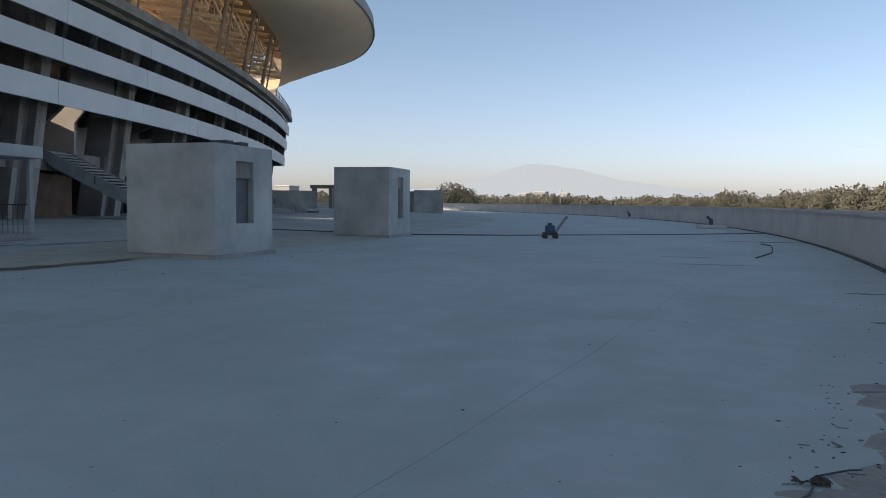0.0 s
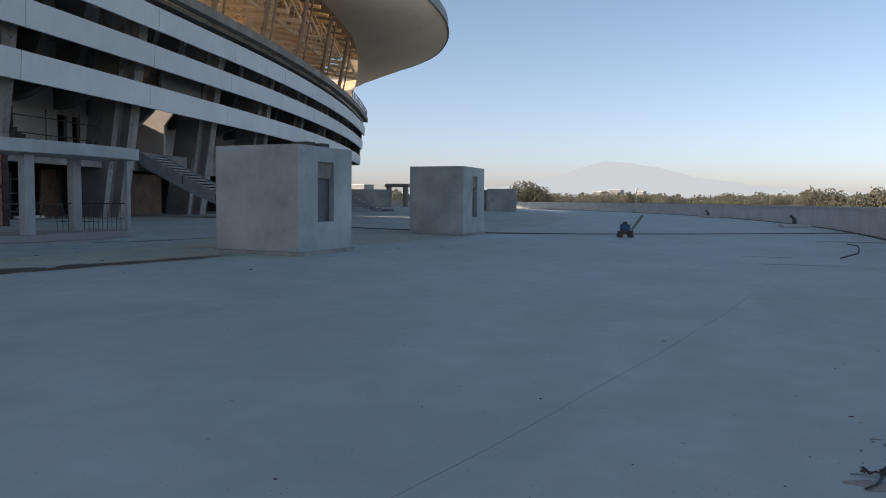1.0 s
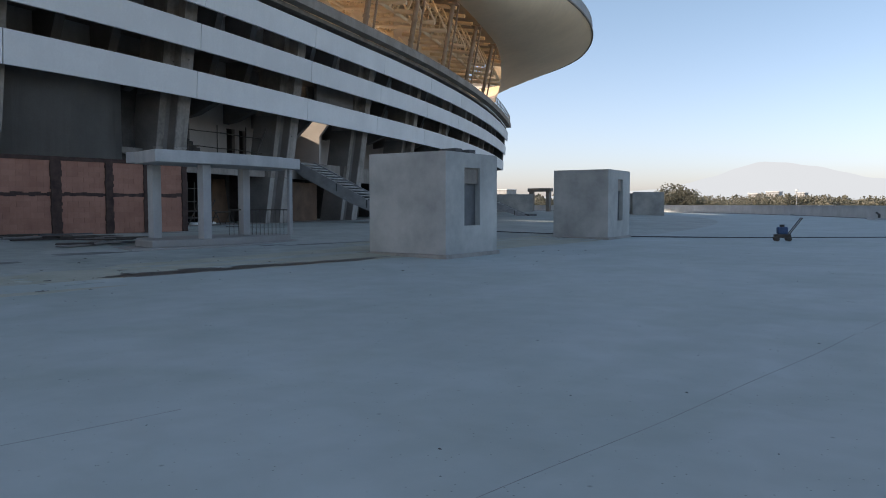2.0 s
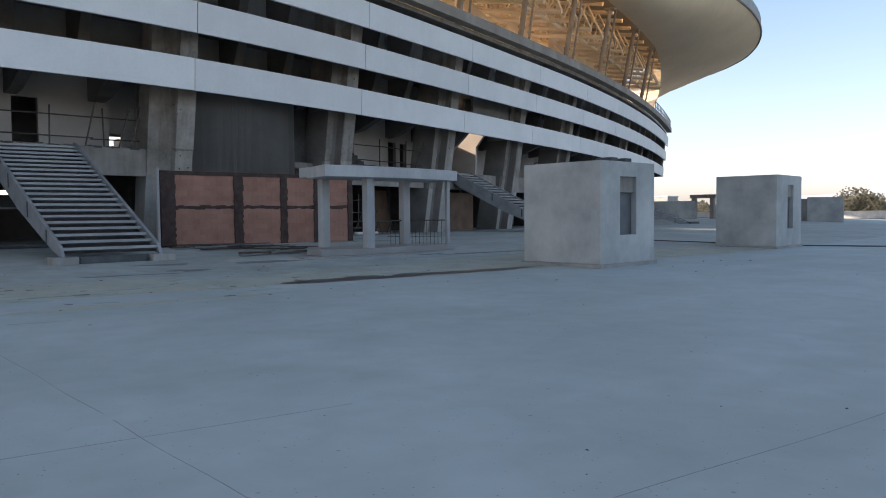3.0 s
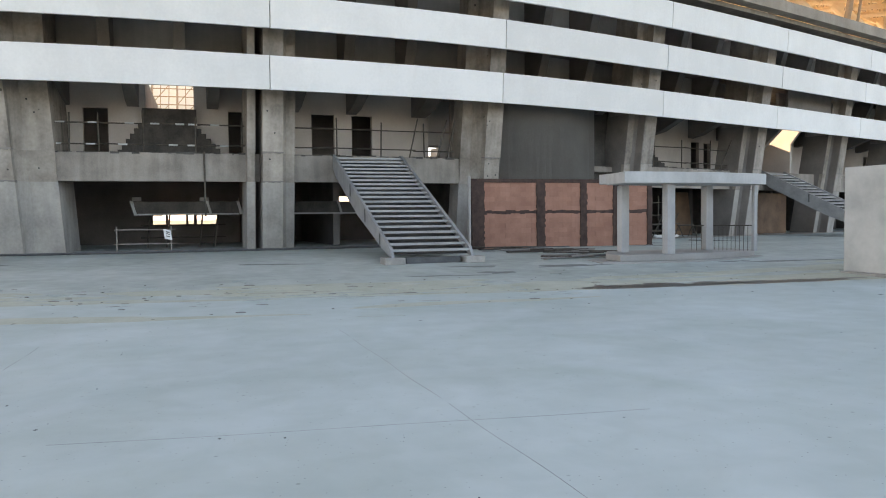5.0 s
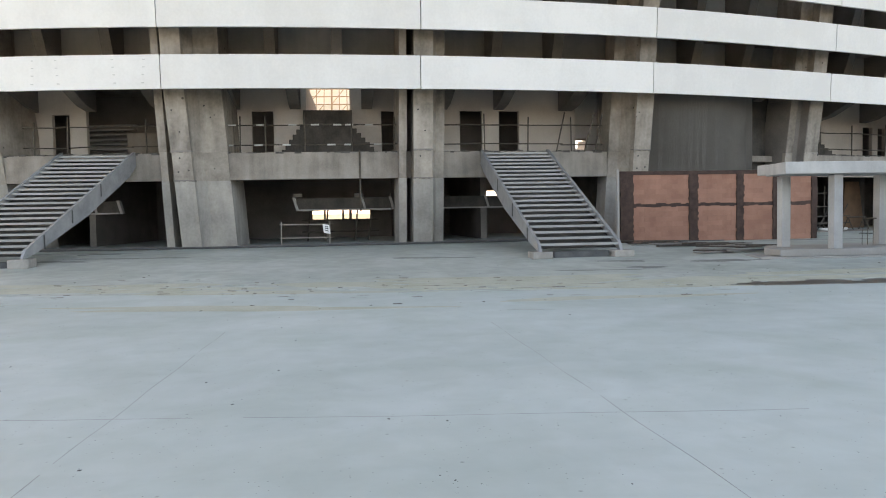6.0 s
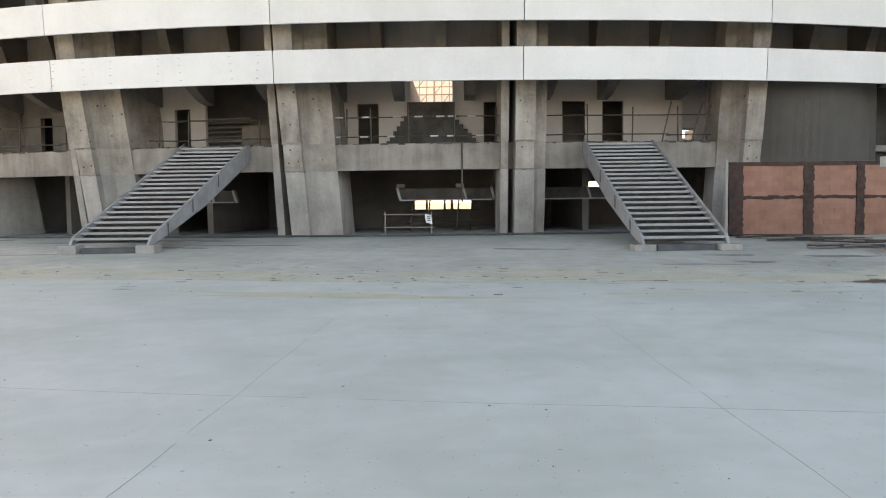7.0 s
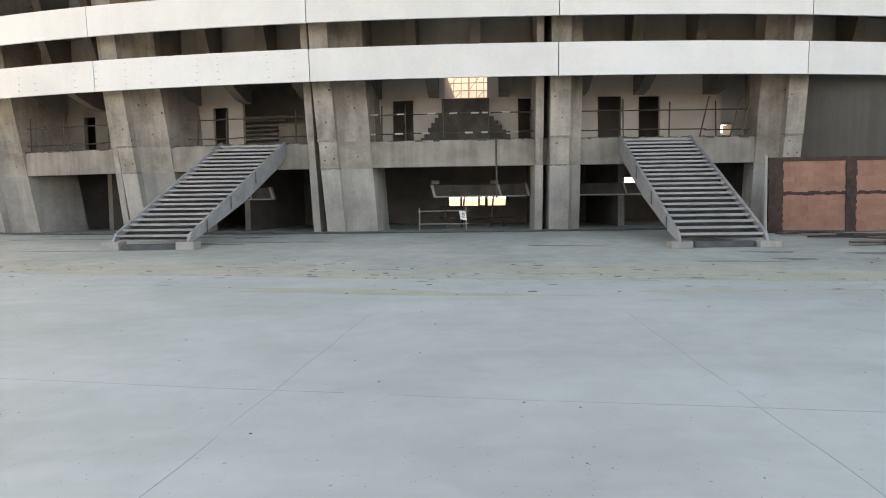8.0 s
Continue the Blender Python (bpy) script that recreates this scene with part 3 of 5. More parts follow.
# leaning piers: a narrow front flange, a web that runs back from it and a wider rear flange; a slim twin beside each; cast in four lifts
for k in range(1, len(ST) - 1):
    for u0, u1, f0, f1, nm in ((-0.17, 0.72, -2.2, -1.15, "pier"), (-0.80, -0.44, -2.7, -1.5, "twin_pier")):
        fr = lambda z: f0 + (f1 - f0) * min(z, 7.0) / 7.0 + max(0.0, z - 7.0) * 0.14
        skew = lambda z: SKEW.get(k, 0.0) * (5.0 - min(z, 8.0)) if nm == "pier" else 0.0
        if nm == "twin_pier" and k > 5:
            continue
        wide = FLANGE.get(k, 0.55)
        ob = None
        for i, (z0, z1) in enumerate(((0.0, 3.36), (3.36, 4.6), (4.6, 7.3), (7.3, 13.34))):
            ins = 0.02 * (i % 2)
            bm = bmesh.new()
            rings = []
            for z in (z0, z1):
                sh = skew(z)
                if nm == "pier":
                    plan = [(u0 + ins, 4.2), (u0 + ins, ins), (u1 - ins, ins), (u1 - ins, 0.4), (u1 - ins + 0.3, 1.0), (u1 - ins + 0.3 + wide, 1.0), (u1 - ins + 0.3 + wide, 4.2)]
                    if k > 6:
                        plan = plan[:3] + [(u1 - ins, 0.5), (u1 - ins + 0.2, 0.6), (u1 - ins + 0.65, 0.6), (u1 - ins + 0.65, 4.2)]
                    if k > 5:      # from the curve's turn on the flange shows on the other side
                        plan = [(u0 + u1 - u, d) for u, d in plan[::-1]]
                else:
                    plan = [(u0 + ins, 2.4), (u0 + ins, ins), (u1 - ins, ins), (u1 - ins, 2.4)]
                rings.append([bm.verts.new(e(at(k, u + sh), fr(z) - min(d, 2.0 if k == 6 else 2.3 if k > 6 else 4.2), z)) for u, d in plan])
            m = len(rings[0])
            bm.faces.new(rings[0])
            bm.faces.new(rings[1])
            for q in range(m):
                bm.faces.new((rings[0][q], rings[0][(q + 1) % m], rings[1][(q + 1) % m], rings[1][q]))
            bmesh.ops.recalc_face_normals(bm, faces=bm.faces[:])
            # from pier 7 on the shade of the pier sides is painted
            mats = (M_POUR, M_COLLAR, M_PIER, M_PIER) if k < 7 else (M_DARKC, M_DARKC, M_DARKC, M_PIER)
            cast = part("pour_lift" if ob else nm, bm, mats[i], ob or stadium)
            ob = ob or cast
            if k > 6 and nm == "pier" and i < 3:      # pale strips for the lit front faces, over a body coloured dark for its shaded sides
                bm = bmesh.new()
                for ua, ub, d in ((u0 + 0.03, u1 - 0.03, 0.0), (u0 - 0.64, u0 - 0.2, 0.6)):
                    ta, tb = at(k, ua), at(k, ub)
                    lo, hi = ([e(t, fr(z) - d + g, zz) for t, g in ((ta, -0.2), (ta, 0.03), (tb, 0.03), (tb, -0.2))] for z, zz in ((z0, z0 + 0.01), (z1, z1 - 0.01)))
                    hexa(bm, lo, hi)
                bmesh.ops.recalc_face_normals(bm, faces=bm.faces[:])
                part("lit_flange_face", bm, (M_POUR, M_COLLAR, M_PIER)[i], ob)
        # rough lips where one lift was cast on the next, and black discs for the shade in the form-tie holes
        if nm == "pier":
            for z in (3.36, 4.6):
                bm = bmesh.new()
                ta, tb = at(k, u0 - 0.02 + skew(z)), at(k, u1 + 0.02 + skew(z))
                n = 7
                for q in range(n):
                    a, b = ta + (tb - ta) * q / n, ta + (tb - ta) * (q + 1) / n
                    h = 0.03 + 0.05 * ((q * 37 + k * 11 + int(z)) % 5) / 5
                    block(bm, a, b, fr(z) - 0.3, fr(z) + 0.025, z - h, z + 0.02)
                part("pour_lip", bm, M_DARKC, ob)
            for z, u, d in ((3.72, u0 + 0.25, 0.0), (3.78, u1 - 0.2, 0.0), (4.3, u0 + 0.3, 0.0), (5.4, u1 - 0.35, 0.0), (6.3, u0 + 0.2, 0.0),
                            (5.2, u1 + 0.6, 1.0), (6.1, u1 + 0.75, 1.0), (6.6, u1 + 0.5, 1.0), (3.9, u1 + 0.7, 1.0)):
                if (k * 7 + int(z * 10)) % 4 and (d == 0.0 or k < 5):
                    t = at(k, u + skew(z) + 0.05 * math.sin(k * 5 + z * 3))
                    c, dr = e(t, fr(z) - d - 0.03, z), (e(t, 1.0) - e(t, 0.0)).normalized()
                    bm = bmesh.new()
                    tube(bm, c, c + dr * 0.036, 0.035, 8)
                    part("tie_hole", bm, M_BLACK, ob)


# wall of the upper concourse, with its doorways
def pierced(name, k, u0, u1, o0, o1, z0, z1, holes, mat):
    us = sorted({u0, u1, *[h[0] for h in holes], *[h[1] for h in holes]})
    bm = bmesh.new()
    for a, b in zip(us, us[1:]):
        cuts = [(z0, z1)]
        for h in holes:
            if h[0] < (a + b) / 2 < h[1]:
                cuts = [c for lo, hi in cuts for c in ((lo, min(hi, h[2])), (max(lo, h[3]), hi)) if c[1] - c[0] > 0.01]
        for lo, hi in cuts:
            block(bm, at(k, a), at(k, b), o0, o1, lo, hi, 2)
    return part(name, bm, mat, stadium)


DOORS = {3: [(2.9, 3.85, 4.5, 6.72)], 4: [(2.75, 3.88, 4.5, 6.77), (9.48, 10.3, 4.5, 6.77), (5.58, 7.84, 4.5, 8.4)],
         5: [(2.88, 4.1, 4.5, 6.8), (5.04, 6.17, 4.5, 6.8)], 7: [(4.3, 5.25, 4.5, 6.6), (8.75, 9.6, 4.5, 6.62)],
         8: [(0.3, 1.0, 4.5, 6.6)], 2: [(3.5, 4.4, 4.5, 6.6), (7.0, 7.9, 4.5, 6.6)], 1: [(3.5, 4.4, 4.5, 6.6)], 9: [], 6: []}
DOORS[3].append((4.75, 9.9, 4.5, 8.3))
for k in range(len(ST) - 1):
    holes = DOORS.get(k, [(3.2, 4.1, 4.5, 6.6)])
    L = bay(k)
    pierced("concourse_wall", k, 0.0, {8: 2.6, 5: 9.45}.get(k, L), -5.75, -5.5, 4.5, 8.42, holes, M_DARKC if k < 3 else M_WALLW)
    # rear wall of the rooms, coloured dark for their shade, open where a way leads through to the bowl
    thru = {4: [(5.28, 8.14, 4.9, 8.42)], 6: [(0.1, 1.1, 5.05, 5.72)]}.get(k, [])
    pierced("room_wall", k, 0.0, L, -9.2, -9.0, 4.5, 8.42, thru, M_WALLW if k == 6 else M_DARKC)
    # raking beams that carry the stand, as corbels under the floor above
    for u in (1.65, 4.75, 8.45):
        if k == 8 and u > 2:
            continue
        bm = bmesh.new()
        ta, tb = at(k, u), at(k, u + (0.8 if k == 5 and u > 8 else 0.55))
        hexa(bm, [e(ta, -5.52, 6.85), e(ta, -4.6, 7.0), e(tb, -4.6, 7.0), e(tb, -5.52, 6.85)], [e(ta, -5.52, 8.42), e(ta, -1.2, 8.42), e(tb, -1.2, 8.42), e(tb, -5.52, 8.42)])
        bmesh.ops.recalc_face_normals(bm, faces=bm.faces[:])
        part("raking_beam", bm, M_DARKC, stadium)
    # lower storey: rear wall with wide openings to the daylit bowl, and a hanging beam
    lo = {4: [(5.2, 6.0, 1.42, 2.02), (6.15, 7.3, 1.42, 2.02), (7.45, 7.8, 1.5, 2.0), (8.0, 9.3, 1.42, 2.02), (3.9, 4.5, 2.8, 3.02), (8.2, 8.8, 2.78, 3.0), (10.75, 11.05, 2.76, 2.98)], 5: [(3.2, 3.55, 2.78, 3.0), (6.0, 7.9, 2.6, 3.05)], 7: [(4.0, 4.6, 0.9, 1.3)], 8: [(5.5, 6.7, 2.42, 3.3)], 9: [(1.2, 2.8, 2.95, 3.6)]}.get(k, [])
    # deep shade at the back of the storey is put into the wall colour
    pierced("lower_wall", k, 0.0, L, -14.3, -14.0, 0.0, 4.2, lo, M_BLOCK_SHADE if k >= 6 else M_DARKC)
    if k in (3, 4, 5):
        u0, u1 = (4.75, 10.1) if k == 4 else (1.0, 6.0)
        bm = bmesh.new()
        block(bm, at(k, u0 + 0.12), at(k, u1 - 0.12), -6.7, -6.38, 2.04, 2.6, 4)
        part("hanging_beam", bm, M_BLOCK_SHADE, stadium, "dark hanging beam with pale edges")
        bm = bmesh.new()
        block(bm, at(k, u0 + 0.1), at(k, u1 - 0.1), -6.7, -6.3, 1.98, 2.05, 4)
        part("beam_lip", bm, M_GALL, stadium)
        for ua, ub in ((u0, u0 + 0.14), (u1 - 0.14, u1), ((u0 + u1) / 2 + 1.0, (u0 + u1) / 2 + 1.12)):
            bm = bmesh.new()
            hexa(bm, [e(at(k, ua + 0.1), -6.6, 2.0), e(at(k, ua + 0.1), -6.32, 2.0), e(at(k, ub + 0.1), -6.32, 2.0), e(at(k, ub + 0.1), -6.6, 2.0)],
                 [e(at(k, ua - 0.1), -6.6, 2.64), e(at(k, ua - 0.1), -6.32, 2.64), e(at(k, ub - 0.1), -6.32, 2.64), e(at(k, ub - 0.1), -6.6, 2.64)])
            bmesh.ops.recalc_face_normals(bm, faces=bm.faces[:])
            part("beam_rib", bm, M_GALL, stadium)
    # cross walls of the lower storey, their dark colours standing for its shade
    for u in (0.0, 4.2):
        if k in (4,) and u:
            continue
        bm = bmesh.new()
        block(bm, at(k, u), at(k, u + 0.35), -14.0, -6.4, 0.0, 4.2)
        part("cross_wall", bm, M_BLOCK_SHADE if k >= 6 else M_DARKC, stadium)
# closed bay: curved plastered stair drum over the block wall; a dark block stands for the shade in the recess beside it
bm = bmesh.new()
prof = [(at(6, 0.7 + 7.2 * i / 20), -2.6 + 1.2 * math.sin(math.pi * min(1.0, i / 20 + 0.12) ** 1.4) ** 0.6) for i in range(20)] + [(at(6, 7.9), -3.4)]
va = [[bm.verts.new(e(t, o, z)) for t, o in prof] for z in (0.3, 7.6)]
for i in range(20):
    f = bm.faces.new((va[0][i], va[0][i + 1], va[1][i + 1], va[1][i]))
    f.smooth = i < 19
bmesh.ops.solidify(bm, geom=bm.faces[:], thickness=0.25)
part("stair_drum", bm, M_DRUM, stadium)
bm = bmesh.new()
block(bm, at(6, 7.3), at(6, 9.5), -3.9, -3.6, 0.3, 8.0, 4)
part("recess_shade", bm, M_BLOCK_SHADE, stadium)
# dark block panel and its stepped remains in the middle bay
bm = bmesh.new()
block(bm, at(4, 5.44), at(4, 7.95), -5.46, -5.2, 4.5, 6.77)
for i in range(6):
    block(bm, at(4, 5.44 - 0.19 * (i + 1)), at(4, 5.44 - 0.19 * i), -5.46, -5.22, 4.5, 6.1 - 0.24 * i)
    block(bm, at(4, 7.95 + 0.22 * i), at(4, 7.95 + 0.22 * (i + 1)), -5.46, -5.22, 4.5, 5.9 - 0.22 * i)
part("block_panel", bm, M_BLOCK_SHADE, stadium, "dark half-demolished blockwork panel")

# stepped remains of a second panel, and rough ply before the lower storey
bm = bmesh.new()
for i in range(8):
    block(bm, at(7, 3.5 + 0.3 * i), at(7, 3.8 + 0.3 * i), -5.3, -5.0, 4.5, 6.1 - 0.17 * i - 0.04 * (i % 2))
part("block_panel", bm, M_BLOCK_SHADE, stadium, "dark stepped remains of a blockwork panel")
bm = bmesh.new()
hexa(bm, [e(at(7, 7.7), -6.2, 0.3), e(at(7, 7.7), -6.0, 0.3), e(at(7, 9.6), -6.0, 0.3), e(at(7, 9.6), -6.2, 0.3)],
     [e(at(7, 7.9), -6.2, 3.3), e(at(7, 7.9), -6.0, 3.3), e(at(7, 9.1), -6.0, 3.3), e(at(7, 9.1), -6.2, 3.3)])
bmesh.ops.recalc_face_normals(bm, faces=bm.faces[:])
tagged(part("plywood_sheet", bm, M_PLY), "dirty brown plywood sheet standing in the lower storey", "plywood sheet")
# hardened mortar dribbles along the top of the edge beams
for k in (2, 3, 4, 5, 7):
    rnd = random.Random(40 + k)
    bm = bmesh.new()
    u = 0.8
    while u < bay(k) - 0.9:
        w = rnd.uniform(0.06, 0.5)
        h = rnd.choice((0.01, 0.015, 0.02, 0.03, 0.045))
        block(bm, at(k, u), at(k, u + w), -3.05, -2.68 + rnd.uniform(0, 0.012), 4.58 - rnd.choice((0.0, 0.01, 0.02, 0.05)), 4.59 + h)
        u += w + rnd.choice((0.0, 0.03, 0.2, 0.5))
    part("mortar_dribble", bm, M_BLOCK_SHADE, stadium)

# scaffold-tube guard rails along the concourse edge
def guard(k, u0, u1, posts):
    rnd = random.Random(k * 7 + 1)
    g = thing("guard_rail", "makeshift guard rail of rusty scaffold tubes on the concourse edge", "guard rail", group="concourse guard rails")
    for z in (4.93, 5.82):
        for i in range(4):
            a, b = u0 + (u1 - u0) * i / 4, u0 + (u1 - u0) * (i + 1) / 4 + 0.1
            bm = bmesh.new()
            tube(bm, e(at(k, a), -2.9, z + rnd.uniform(-0.03, 0.03)), e(at(k, b), -2.9, z + rnd.uniform(-0.03, 0.03)), 0.032)
            part("rail", bm, M_RAIL, g)
    for u in posts:
        bm = bmesh.new()
        tube(bm, e(at(k, u), -2.82, 4.52), e(at(k, u + rnd.uniform(-0.05, 0.05)), -2.82, 6.15 + rnd.uniform(-0.1, 0.25)), 0.035)
        part("post", bm, M_RAIL, g)
    return g


g4 = guard(4, 1.9, 10.0, (2.65, 3.84, 5.65, 7.85, 9.86))
for z, us in ((5.82, (2.1, 3.4, 4.9, 5.95, 7.0, 7.55, 8.5)), (4.93, (1.95, 3.3, 4.6, 6.7, 7.5, 8.9))):
    for u in us:
        bm = bmesh.new()
        tube(bm, e(at(4, u), -2.89, z), e(at(4, u + 0.38), -2.89, z), 0.04, 8)
        part("rail_dash", bm, M_PARA, g4, "short pale length on the rail")
guard(3, 3.0, 9.9, (3.6, 5.2, 8.9))
g5 = guard(5, 1.0, 9.6, (3.5, 5.7, 8.0))
for ua, ub in ((6.9, 7.35), (8.35, 8.9), (8.9, 9.35)):
    bm = bmesh.new()
    tube(bm, e(at(5, ua), -2.1, 4.52), e(at(5, ub), -2.1, 6.35), 0.035)
    part("brace", bm, M_RAIL, g5)
guard(2, 1.5, 9.5, (2.5, 5.0, 8.0))
g7 = guard(7, 1.0, 9.0, (2.2, 4.6, 7.2))
bm = bmesh.new()
tube(bm, e(at(7, 7.2), -2.1, 4.52), e(at(7, 8.3), -2.1, 6.4), 0.035)
part("brace", bm, M_RAIL, g7)

# ---- roof ----
bm = bmesh.new()
inner, rimp = [], []
C0, CR = Vector((-102.4, 62.3)), 62.9
tuck = lambda t: max(0.0, min(1.0, (t + 41.0) / 9.0)) ** 1.5      # the soffit draws in and down towards its end
for i in range(61):
    t = -130 + 78 * i / 60
    inner.append((t, None))
    rimp.append(e(t, 10.0, 24.4))
for i in range(61):
    f = i / 60
    inner.append((-51.5 + 19.5 * f, None))
    a = radians(-2 + 78 * f)
    g = tuck(inner[-1][0])
    rimp.append(Vector((C0.x + CR * math.cos(a) - 3.4 * g, C0.y + CR * math.sin(a) - 2.4 * g, 24.4 * storey(inner[-1][0]))))
rws = []
for (t, _), r in zip(inner, rimp):
    g = tuck(t)
    s = e(t, 2.0 - 3.4 * g, 20.4)
    row = []
    for f in (0.0, 0.12, 0.3, 0.5, 0.7, 0.85, 0.95, 1.0):
        p = s.lerp(r, f)
        p.z = (20.4 - 2.6 * g * (1 - f) + 4.0 * f ** 2.2) * storey(t)
        row.append(bm.verts.new(p))
    rws.append(row)
for p, q in zip(rws, rws[1:]):
    for i in range(len(p) - 1):
        bm.faces.new((p[i], q[i], q[i + 1], p[i + 1]))
bmesh.ops.recalc_face_normals(bm, faces=bm.faces[:])
for f in bm.faces:
    f.smooth = True
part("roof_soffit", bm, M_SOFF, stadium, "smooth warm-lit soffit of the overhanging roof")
bm = bmesh.new()
rws = []
for (t, _), r in list(zip(inner, rimp))[::2]:
    up = e(t, 2.0, 20.4).lerp(r, 0.1)
    rws.append([bm.verts.new(c) for c in (r + Vector((0, 0, -0.12)), r + Vector((0, 0, 1.3)), Vector((up.x, up.y, 27.0 * storey(t))))])
for p, q in zip(rws, rws[1:]):
    bm.faces.new((p[0], q[0], q[1], p[1]))
    bm.faces.new((p[1], q[1], q[2], p[2]))
bmesh.ops.recalc_face_normals(bm, faces=bm.faces[:])
part("roof_top", bm, M_GALL, stadium, "pale sheet-metal fascia and upper skin of the roof")
bm = bmesh.new()
for p, q in zip(rimp, rimp[1:]):
    tube(bm, p, q, 0.13, 6)
part("rim_trim", bm, M_KERB, stadium)
# added sheet behind the last struts, in the lit soffit's colour, to cover open sky
bm = bmesh.new()
sweep(bm, -46.0, -34.5, bar_profile(-4.5, 13.62, -4.4, 21.6), 24)
part("added_end_screen", bm, M_SOFF, stadium, "added ochre sheet that fills the gap behind the last struts")
# inner roof skin rising over the stands
bm = bmesh.new()
sweep(bm, -130, -35.0, [(1.6, 21.2), (-14, 23.7), (-28, 26.2), (-28, 26.4), (-14, 23.9), (1.6, 21.5)], 150)
# hidden stretch, added to keep sun off the far terrace
sweep(bm, -35.0, 10, [(-9, 22.8), (-14, 23.7), (-28, 26.2), (-28, 26.4), (-14, 23.9), (-9, 23.1)], 60)
part("inner_roof", bm, M_SKIN, stadium, "brown underside of the roof over the stands")
# unseen: the building's further end, and an invented high crown that keeps the sun off the near slab
bm = bmesh.new()
sweep(bm, -130, ST[0] - 0.02, bar_profile(-9.0, 0.0, -2.4, 13.6), 60)
part("unseen_end_block", bm, M_CONC, stadium)
bm = bmesh.new()
sweep(bm, -130, -79, [(2.0, 26.6), (-10, 34.0), (-20, 40.5), (-27.5, 42.0), (-27.5, 26.5)], 70)
part("sun_block_crown", bm, M_SKIN, stadium)
# upper stand, sloping down into the bowl, cut by the ways through
tier = [(-3.0 - 0.9 * i + (0.9 if j else 0), 14.2 - 0.45 * i) for i in range(24) for j in (1, 0)]
spans = [-130, at(4, 5.2), at(4, 8.2), at(5, 9.3), at(6, 5.5), at(8, 0.8), WAY1, 10]
for a, b in zip(spans[::2], spans[1::2]):
    bm = bmesh.new()
    sweep(bm, a, b, tier + [(tier[-1][0], 2.0), (-3.2, 13.7)], max(3, int((b - a) * 1.5)))
    part("upper_stand", bm, M_STAND, stadium)
# side walls of the ways through
for k, u in ((4, 5.0), (4, 8.2)):
    bm = bmesh.new()
    block(bm, at(k, u), at(k, u + 0.25), -22.0, -9.2, 4.5, 9.0)
    part("passage_wall", bm, M_WALLW, stadium)


def upright(ta, tb, outline_, name, mat):
    """A wall standing square to the facade, its outline given as (out, z) points."""
    bm = bmesh.new()
    va, vb = ([bm.verts.new(e(t, o, z)) for o, z in outline_] for t in (ta, tb))
    bm.faces.new(va)
    bm.faces.new(vb[::-1])
    for i in range(len(outline_)):
        j = (i + 1) % len(outline_)
        bm.faces.new((va[i], vb[i], vb[j], va[j]))
    bmesh.ops.recalc_face_normals(bm, faces=bm.faces[:])
    return part(name, bm, mat, stadium)


upright(at(8, 6.77), at(8, 7.0), [(-12.0, 4.5), (-3.25, 4.5), (-3.2, 6.7), (-1.8, 8.4), (-12.0, 8.4)], "passage_wall", M_WALLW)
upright(at(8, 2.88), at(8, 3.18), [(-8.9, 4.51), (-4.4, 4.51), (-2.84, 6.2), (-1.8, 7.13), (-0.7, 8.41), (-8.9, 8.41)], "raking_beam", M_DARKC)
# added strip that cuts the sun off the foot of the passage wall
bm = bmesh.new()
block(bm, WAY0, WAY1, -9.2, -9.0, 8.43, 8.7, 2)
part("sun_stop", bm, M_DARKC, stadium)
# added dark screen: gives the gallery its shade where sun leaks in
bm = bmesh.new()
block(bm, at(8, 3.4), at(8, 8.6), -1.6, -1.4, 8.33, 10.39, 3)
part("gallery_shade_screen", bm, M_DARKC, stadium)
pierced("passage_wall", 5, 9.46, 11.9, -6.45, -6.25, 4.5, 8.4, [(9.5, 10.5, 4.95, 5.55)], M_STAND)
# terraced steps seen through the open end of the bay
bm = bmesh.new()
for i in range(7):
    block(bm, at(3, 3.2), at(3, 6.0), -8.9 + 0.2 * i, -8.4 + 0.2 * i, 6.5 - 0.26 * i, 6.57 - 0.26 * i)
part("seat_steps", bm, M_GALL, stadium)
bm = bmesh.new()
block(bm, at(3, 6.0), at(3, 9.8), -7.6, -7.4, 4.5, 6.0, 3)
part("low_wall", bm, M_CONC, stadium)
# bolt heads on the older panels
for k in (1, 2, 3):
    bm = bmesh.new()
    for i in range(9):
        for z in (7.22, 7.55, 7.85, 8.15):
            if (i * 7 + int(z * 10)) % 3:
                t = at(k, 0.6 + i * 1.15 + 0.1 * math.sin(i * 3 + z))
                block(bm, t, t + 0.045, 0.0, 0.045, z, z + 0.035)
    part("bolt_heads", bm, M_BOLT, stadium)
# the far side's roof skin, lit from behind, with its light lattice
FAR = ((0, 21), (6, 26), (11, 31), (15, 38))
bm = bmesh.new()
prof = [*FAR, *[(o + 0.4, z) for o, z in FAR[::-1]]]
rr = [[bm.verts.new((-165 - 0.004 * y * y - o, y, z)) for o, z in prof] for y in range(-60, 61, 10)]
for p, q in zip(rr, rr[1:]):
    for i in range(7):
        bm.faces.new((p[i], q[i], q[i + 1], p[i + 1]))
bmesh.ops.recalc_face_normals(bm, faces=bm.faces[:])
part("far_roof", bm, M_MEMB, stadium, "thin cream roof membrane lit from behind")
far_x = lambda y, o: -164.5 - 0.004 * y * y - o
